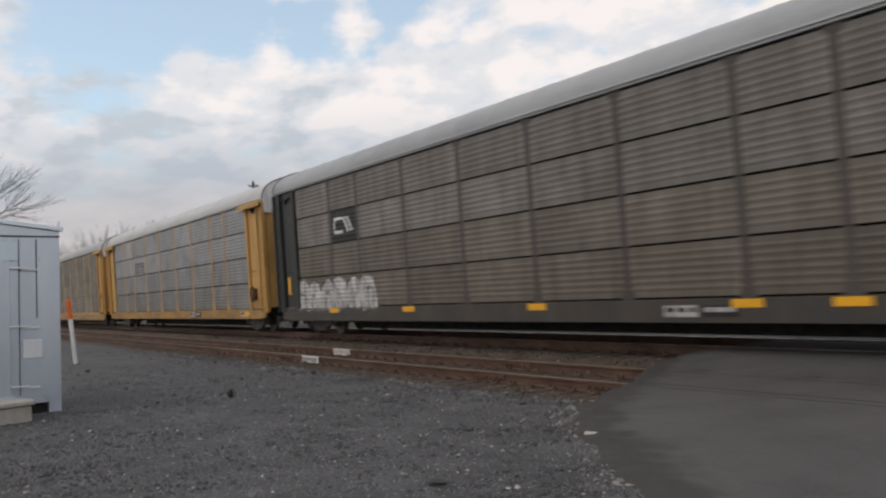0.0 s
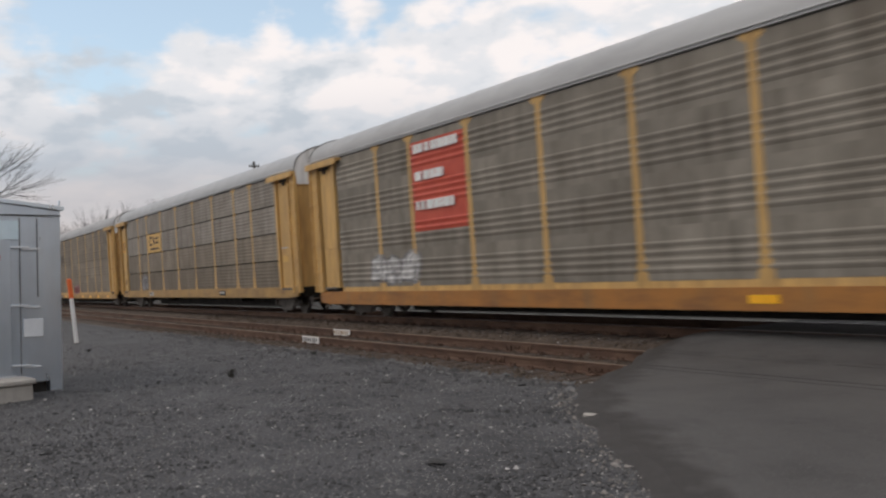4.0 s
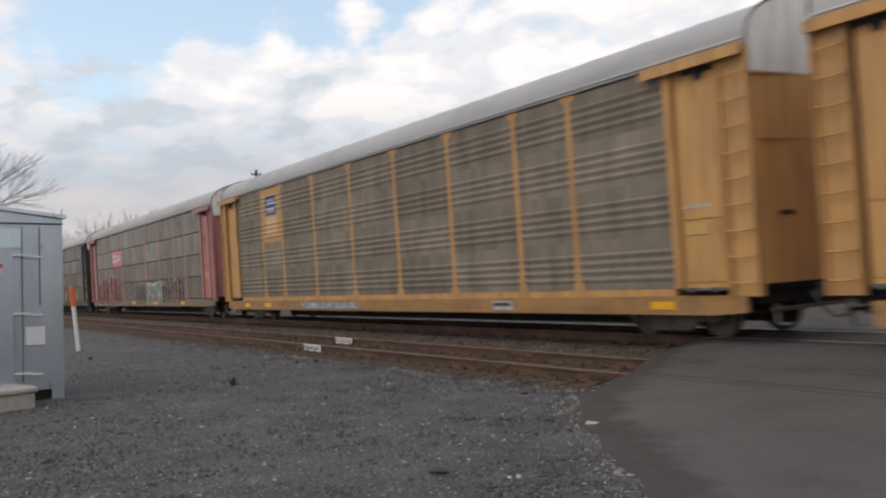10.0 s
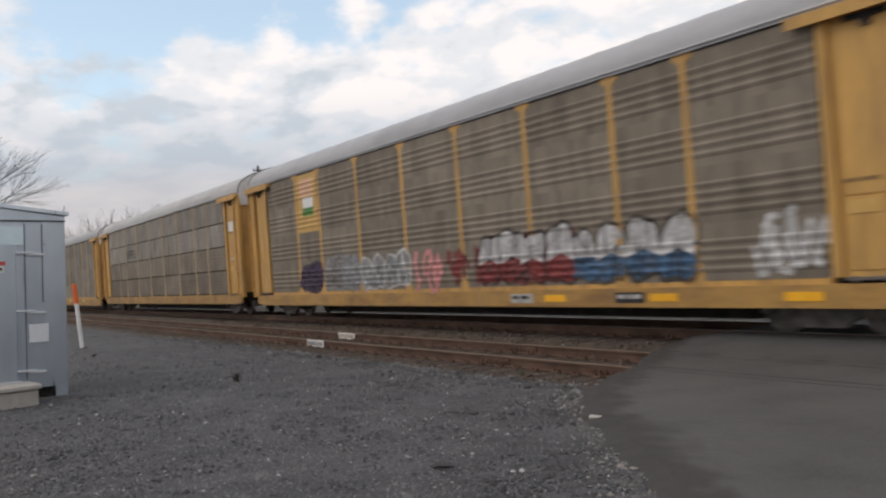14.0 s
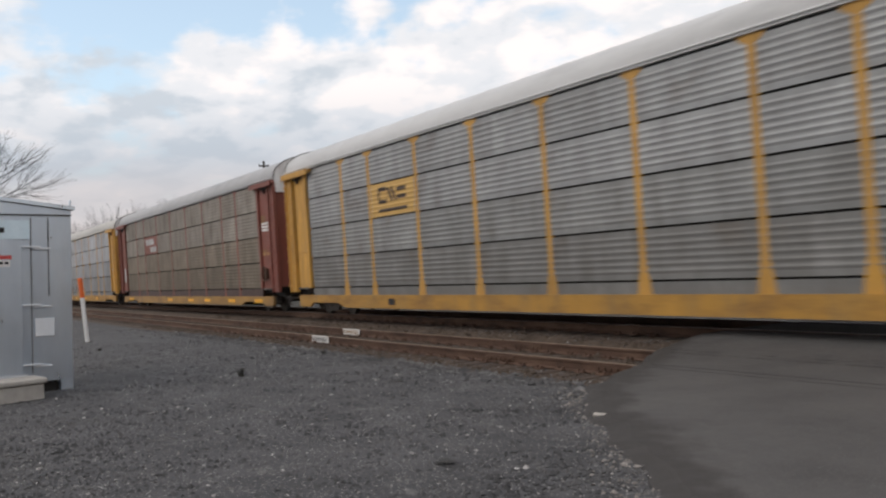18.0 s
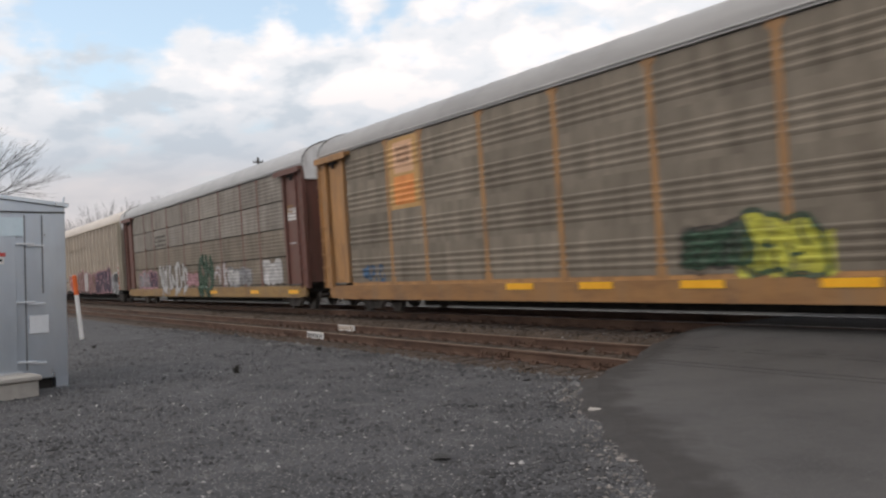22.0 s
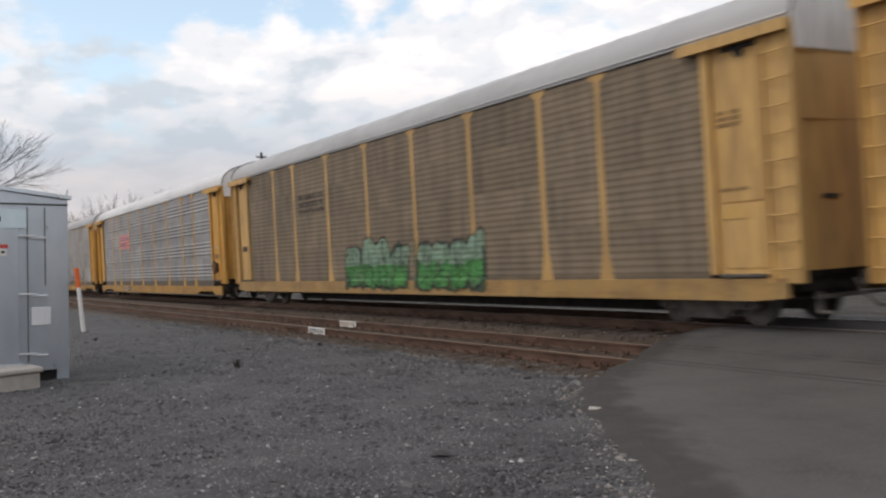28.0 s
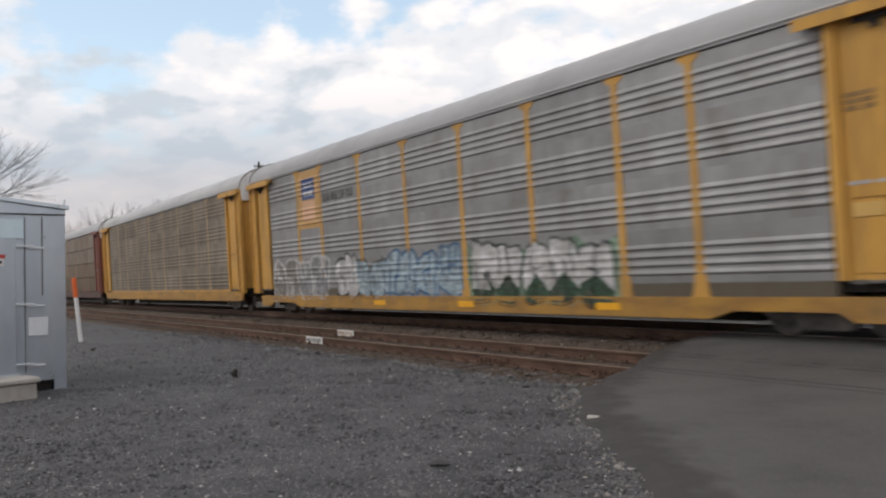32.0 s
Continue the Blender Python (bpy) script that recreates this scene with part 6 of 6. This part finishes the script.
def signal_house():
    """Aluminium equipment house on short legs, gable to the viewer, leaning a little on the settled gravel."""
    h = new("signal_house")
    tagged(h, "brushed aluminium railway equipment house with a door and gable roof", "equipment house")
    Wd, D, Hh = 2.06, 2.6, 2.90      # width along y, depth along x, eave height
    bm = bmesh.new()
    box(bm, -D, 0, -Wd, 0, 0.14, Hh - 0.01)
    ga = [bm.verts.new((x, y, z)) for x in (0.0, -D) for y, z in ((-0.01, Hh - 0.012), (-Wd / 2, Hh + 0.12), (-Wd + 0.01, Hh - 0.012))]
    bm.faces.new(ga[:3]); bm.faces.new(ga[3:][::-1])
    part("wall", bm, ALU, h)
    bm = bmesh.new()
    a = [bm.verts.new((x, y, z)) for x in (0.05, -D - 0.05) for y, z in ((0.05, Hh), (-Wd / 2, Hh + 0.13), (-Wd - 0.05, Hh), (-Wd - 0.05, Hh + 0.06), (-Wd / 2, Hh + 0.19), (0.05, Hh + 0.06))]
    bm.faces.new(a[:6]); bm.faces.new(a[6:][::-1])
    for i in range(6):
        bm.faces.new((a[i], a[6 + i], a[6 + (i + 1) % 6], a[(i + 1) % 6]))
    bmesh.ops.recalc_face_normals(bm, faces=bm.faces)
    part("roof", bm, ALU, h, "folded aluminium gable roof")
    bm = bmesh.new()
    tube(bm, (0.02, -0.03, Hh), (0.02, -0.01, Hh + 0.16), 0.015, n=6)
    part("roof_peg", bm, ALU, h)
    bm = bmesh.new()
    box(bm, 0.002, 0.03, -Wd, 0.0, Hh - 0.10, Hh - 0.08)
    part("fascia", bm, DARK, h, "dark strip under the roof")
    # door with a pale upper panel
    bm = bmesh.new()
    box(bm, 0.0, 0.03, -1.62, -0.72, 0.26, 2.76, bevel=0.006)
    door = part("door", bm, ALU, h, "plain aluminium door")
    bm = bmesh.new()
    box(bm, 0.03, 0.045, -1.45, -0.61, 2.42, 2.72)
    part("upper_panel", bm, BLUE_WHITE, door, "pale blue upper panel")
    bm = bmesh.new()
    box(bm, 0.045, 0.055, -1.22, -0.97, 2.52, 2.60)
    part("tag", bm, BLACK, door)
    bm = bmesh.new()
    box(bm, 0.03, 0.04, -1.22, -0.87, 2.10, 2.16)
    part("warning_sign", bm, RED, door, "red warning sign over small lettering")
    bm = bmesh.new()
    box(bm, 0.03, 0.038, -1.22, -0.89, 1.98, 2.09)
    part("warning_text", bm, WHITE, door)
    bars_bm = bmesh.new()
    for i in range(4):
        box(bars_bm, 0.038, 0.041, -1.19 + 0.075 * i, -1.14 + 0.075 * i, 2.02, 2.06)
    part("text_bars", bars_bm, BLACK, door)
    for z in (2.28, 1.35, 0.40):
        bm = bmesh.new()
        box(bm, 0.03, 0.075, -0.73, -0.47, z, z + 0.03, bevel=0.006)
        box(bm, 0.03, 0.06, -0.57, -0.32, z - 0.03, z + 0.005, bevel=0.006)
        part("hinge", bm, ALU_PALE, door)
    for y, mat in ((-0.59, SEAM), (-0.34, SEAM)):
        bm = bmesh.new()
        box(bm, 0.003, 0.014, y - 0.008, y + 0.008, 0.28 if y < -0.5 else 1.5, 2.76)
        part("seam", bm, mat, h)
    bm = bmesh.new()
    box(bm, 0.004, 0.03, -0.55, -0.27, 0.86, 1.15, bevel=0.005)
    part("cover_plate", bm, ALU_PALE, h, "pale square cover plate")
    bm = bmesh.new()
    box(bm, 0.004, 0.05, -1.7, -0.66, 0.20, 0.27)
    part("threshold", bm, ALU_PALE, h)
    for x in (-0.09, -D + 0.09):
        for y in (-0.09, -Wd + 0.09):
            bm = bmesh.new()
            box(bm, x - 0.09, x + 0.09, y - 0.09, y + 0.09, -0.12, 0.16)
            part("leg", bm, ALU, h)
    # dark block stands in for the shaded gap beneath the house
    bm = bmesh.new()
    box(bm, -D + 0.2, -0.1, -Wd + 0.2, -0.2, -0.05, 0.15)
    part("floor_frame", bm, DARK, h)
    h.matrix_world = pose(-15.45, -9.63, -0.04, -2.4, 0, 8) @ Matrix.Diagonal((1, 1, 0.935, 1))
    st = bmesh.new()
    box(st, -0.28, 0.28, -0.75, 0.75, -0.05, 0.24, bevel=0.02)
    box(st, -0.32, 0.32, -0.79, 0.79, 0.24, 0.31, bevel=0.015)
    s = part("concrete_step", st, CONCRETE, None)
    s.matrix_world = pose(-14.66, -10.94, -0.07, 0, 0, 8)
    tagged(s, "pale concrete doorstep block in front of the equipment house", "step")


def marker_post():
    p = new("marker_post")
    tagged(p, "leaning white marker post with an orange top, set in gravel", "marker post")
    bm = bmesh.new()
    tube(bm, (0, 0, -0.1), (0, 0, 1.21), 0.055, n=12)
    part("post", bm, WHITE, p, "white plastic tube")
    bm = bmesh.new()
    tube(bm, (0, 0, 1.21), (0, 0, 1.70), 0.06, n=12)
    tube(bm, (0, 0, 1.70), (0, 0, 1.735), 0.06, 0.035, n=12)
    part("cap", bm, ORANGE, p, "orange top sleeve")
    bm = bmesh.new()
    tube(bm, (0, 0, -0.04), (0, 0, 0.03), 0.20, 0.14, n=12)
    part("footing", bm, DARK, p)
    p.matrix_world = pose(-26.48, -7.58, -0.05, 3.3, 0, 0)


TAGS = ((-22.65, -2.52, -0.36, 0), (-23.95, -1.05, -0.36, 1))


def rail_tags():
    for x, y, z, n in TAGS:
        t = new("rail_tag")
        tagged(t, "small white lettered plate fixed to the web of a rusty rail", "sign plate", "rail tags")
        bm = bmesh.new()
        box(bm, -0.52, 0.52, -0.012, 0.012, 0.0, 0.16)
        part("plate", bm, WHITE, t)
        for i in range(8):
            bm = bmesh.new()
            box(bm, -0.48 + 0.122 * i, -0.42 + 0.122 * i, -0.017, -0.012, 0.03, 0.135)
            part("lettering", bm, F_UMBER if n else BLACK, t)
        t.matrix_world = pose(x, y - 0.056, z, 0, 0, 0)


def branchy(bm, p, d, length, r, depth, rng, spread=0.6, taper=0.62, rise=(-0.25, 0.9)):
    """A limb that forks again and again."""
    p, d = Vector(p), Vector(d).normalized()
    segs = 3 if depth > 1 else 2
    for i in range(segs):
        d2 = (d + Vector((rng.uniform(-1, 1), rng.uniform(-1, 1), rng.uniform(-0.5, 0.7))) * 0.16).normalized()
        q = p + d2 * length / segs
        r2 = r * (1 - 0.35 / segs)
        tube(bm, p, q, r, r2, n=5 if r > 0.03 else 3, caps=False)
        if depth > 0 and i > 0 or (depth > 0 and rng.random() < 0.5):
            for _ in range(1 if depth > 2 else 2):
                side = Vector((rng.uniform(-1, 1), rng.uniform(-1, 1), rng.uniform(*rise)))
                branchy(bm, q, d2 + side * spread, length * rng.uniform(0.55, 0.8), r2 * taper, depth - 1, rng, spread, taper, rise)
        p, d, r = q, d2, r2
    if depth > 0:
        branchy(bm, p, d, length * 0.7, r * 0.8, depth - 1, rng, spread, taper, rise)


def bare_tree():
    rng = random.Random(12)
    t = new("bare_tree")
    tagged(t, "leafless grey tree with long drooping forked branches", "tree")
    base = Vector((-44, -9.9, 0.0))
    bm = bmesh.new()
    tube(bm, (0, 0, -0.1), (0.2, 0.3, 3.2), 0.34, 0.27, n=10)
    tube(bm, (0.2, 0.3, 3.2), (0.3, 0.9, 6.0), 0.27, 0.18, n=10)
    part("trunk", bm, BARK, t)
    for z, y0, d, ln, r in ((4.9, 0.6, (0.1, 1.0, 0.22), 1.85, 0.046), (5.2, 0.8, (0.0, 1.0, 0.40), 1.75, 0.044), (5.5, 0.9, (0.1, 0.85, 0.55), 1.45, 0.045), (5.4, 0.8, (0.2, 0.5, 0.7), 1.3, 0.045), (5.4, 0.7, (0.1, -0.9, 0.6), 2.2, 0.07), (4.6, 0.5, (0.3, -1.0, 0.4), 2.0, 0.07), (4.8, 0.7, (0.6, 0.9, 0.30), 1.5, 0.042)):
        bm = bmesh.new()
        branchy(bm, (0.3, y0, z), d, ln, r * 0.8, 3, rng, 0.8, 0.6, (-0.5, 0.5))
        part("limb", bm, BARK, t)
    t.location = base


def far_trees():
    rng = random.Random(5)
    for x, y, hgt in ((-150, 11, 11.5), (-152, 13.5, 12.0), (-148, 15.0, 12.5), (-150, 17.5, 14.0), (-146, 19.0, 13.5), (-150, 22.5, 13.0), (-149, 25.5, 14.5), (-151, 27.0, 15.5), (-147, 28.5, 14.0), (-155, 7, 9.5), (-150, 34, 12.0), (-152, 40, 11.0), (-153, 2, 9.0)):
        t = new("far_tree")
        tagged(t, "distant bare grey tree on the horizon beyond the train", "tree", "far trees")
        bm = bmesh.new()
        tube(bm, (0, 0, -0.3), (0, 0, hgt * 0.4), 0.22, 0.16, n=6)
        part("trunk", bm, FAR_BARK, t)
        bm = bmesh.new()
        for _ in range(5):
            branchy(bm, (0, 0, hgt * rng.uniform(0.25, 0.42)), (rng.uniform(-0.6, 0.6), rng.uniform(-0.6, 0.6), 1.2), hgt * 0.24, 0.08, 3, rng, 0.5, 0.62)
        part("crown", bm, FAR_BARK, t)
        t.matrix_world = Matrix.Translation((x, y, -0.5))
    # low thicket between them
    bm = bmesh.new()
    for i in range(260):
        x, y = -160 + rng.uniform(-6, 6), rng.uniform(-60, 90)
        branchy(bm, (x, y, -0.5), (rng.uniform(-0.3, 0.3), rng.uniform(-0.3, 0.3), 1), rng.uniform(2.4, 4.4), 0.09, 1, rng, 0.5, 0.6)
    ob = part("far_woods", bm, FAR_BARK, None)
    tagged(ob, "thin line of distant leafless woods", "trees", kind="stuff")


def utility_pole():
    p = new("utility_pole")
    tagged(p, "wooden utility pole with a crossarm beyond the train", "utility pole")
    bm = bmesh.new()
    tube(bm, (0, 0, -0.5), (0, 0, 13.55), 0.18, 0.12, n=10)
    part("pole", bm, WOOD_POLE, p)
    bm = bmesh.new()
    box(bm, -0.06, 0.06, -0.55, 0.55, 12.98, 13.10)
    part("crossarm", bm, WOOD_POLE, p)
    for y in (-0.5, -0.25, 0.25, 0.5):
        bm = bmesh.new()
        tube(bm, (0, y, 13.10), (0, y, 13.26), 0.05, 0.04, n=6)
        part("insulator", bm, DARK, p)
    bm = bmesh.new()
    tube(bm, (0.28, 0.1, 11.4), (0.28, 0.1, 12.1), 0.2, n=10)
    part("transformer", bm, DARK, p)
    p.location = (-94.5, 22.0, -0.5)


def ground_litter():
    rng = random.Random(9)
    bm = bmesh.new()
    box(bm, -0.075, 0.075, -0.03, 0.03, -0.01, 0.02, bevel=0.008)
    ch = part("pale_stone_chip", bm, CONCRETE, None)
    ch.matrix_world = pose(-7.26, -6.06, -0.075, 12, 6, 38)
    tagged(ch, "pale flat chip lying at the ragged road edge", "debris")
    for x, y, r, seed in ((-6.50, -8.26, 0.075, 2), (-20.6, -7.6, 0.12, 3), (-11.7, -6.0, 0.10, 4)):
        bm = bmesh.new()
        bmesh.ops.create_icosphere(bm, subdivisions=3, radius=r)
        for v in bm.verts:
            v.co *= 1 + 0.75 * noise.noise(v.co * 14 + Vector((seed, 0, 0))) + 0.5 * noise.noise(v.co * 40 + Vector((0, seed, 0)))
            v.co.z *= 0.04
        c = part("dark_clod", bm, EARTH, None)
        c.matrix_world = pose(x, y, level(GROUND_Z, y) + 0.012, 0, 0, rng.uniform(0, 180))
        tagged(c, "dark clod of earth and weed on the gravel", "debris", "dark clods")
    for x, y, h in ((-14.15, -7.41, 0.17), (-17.6, -4.6, 0.10), (-23.0, -7.9, 0.09)):
        bm = bmesh.new()
        for _ in range(26):
            a, reach = rng.uniform(0, 6.28), rng.uniform(0.1, 0.8) * h
            foot = Vector((rng.uniform(-0.25, 0.25) * h, rng.uniform(-0.25, 0.25) * h, -0.01))
            bend = foot + Vector((math.cos(a) * reach * 0.4, math.sin(a) * reach * 0.4, h * rng.uniform(0.4, 0.7)))
            tip = bend + Vector((math.cos(a) * reach, math.sin(a) * reach, h * rng.uniform(-0.1, 0.35)))
            tube(bm, foot, bend, 0.006, 0.005, n=3, caps=False)
            tube(bm, bend, tip, 0.005, 0.001, n=3, caps=False)
        c = part("weed_tuft", bm, CLOD, None)
        c.matrix_world = pose(x, y, level(GROUND_Z, y) + 0.035 * noise.noise(Vector((x * 0.35, y * 0.35, 1.3))), 0, 0, 0)
        tagged(c, "small dry dark weed tuft on the gravel", "weed", "weed tufts")


EARTH = material("damp_earth", [(0.038, 0.037, 0.037), (0.056, 0.054, 0.053)], 8, (1, 1, 1), 0.95, 0, 0.6, 40)
CLOD = material("dry_dark_weed", [(0.040, 0.038, 0.033), (0.062, 0.058, 0.050)], 8, (1, 1, 1), 0.95, 0, 0.6, 40)

signal_house()
marker_post()
rail_tags()
bare_tree()
far_trees()
utility_pole()
ground_litter()
train = build_train()
build_ground()
build_road()
build_tracks()
scatter_stones()


SPEED, START = 22.188, -3.545
# play in the couplers, car by car
SLACK = (0.11, 0.22, 0.1, 0.06, 0.02, -0.03, -0.03, -0.11, -0.06, -0.1, -0.14, -0.16, -0.14, -0.12, -0.13, -0.06, 0.02, 0.06, -0.05, 0.09, 0.02, 0.15, 0.28, 0.25, 0.27, -0.46, -0.4, -0.3)


def motions():
    """The train rolls by at an even speed; every car keeps its distance."""
    for k, car in enumerate(train):
        mid = START - (k + 0.5) * PITCH + SLACK[k]
        walk(car, [(t, pose(mid + SPEED * t, 1.52, 0)) for t in (0.0, 8.0, 16.0, 24.0, 32.0)])


motions()
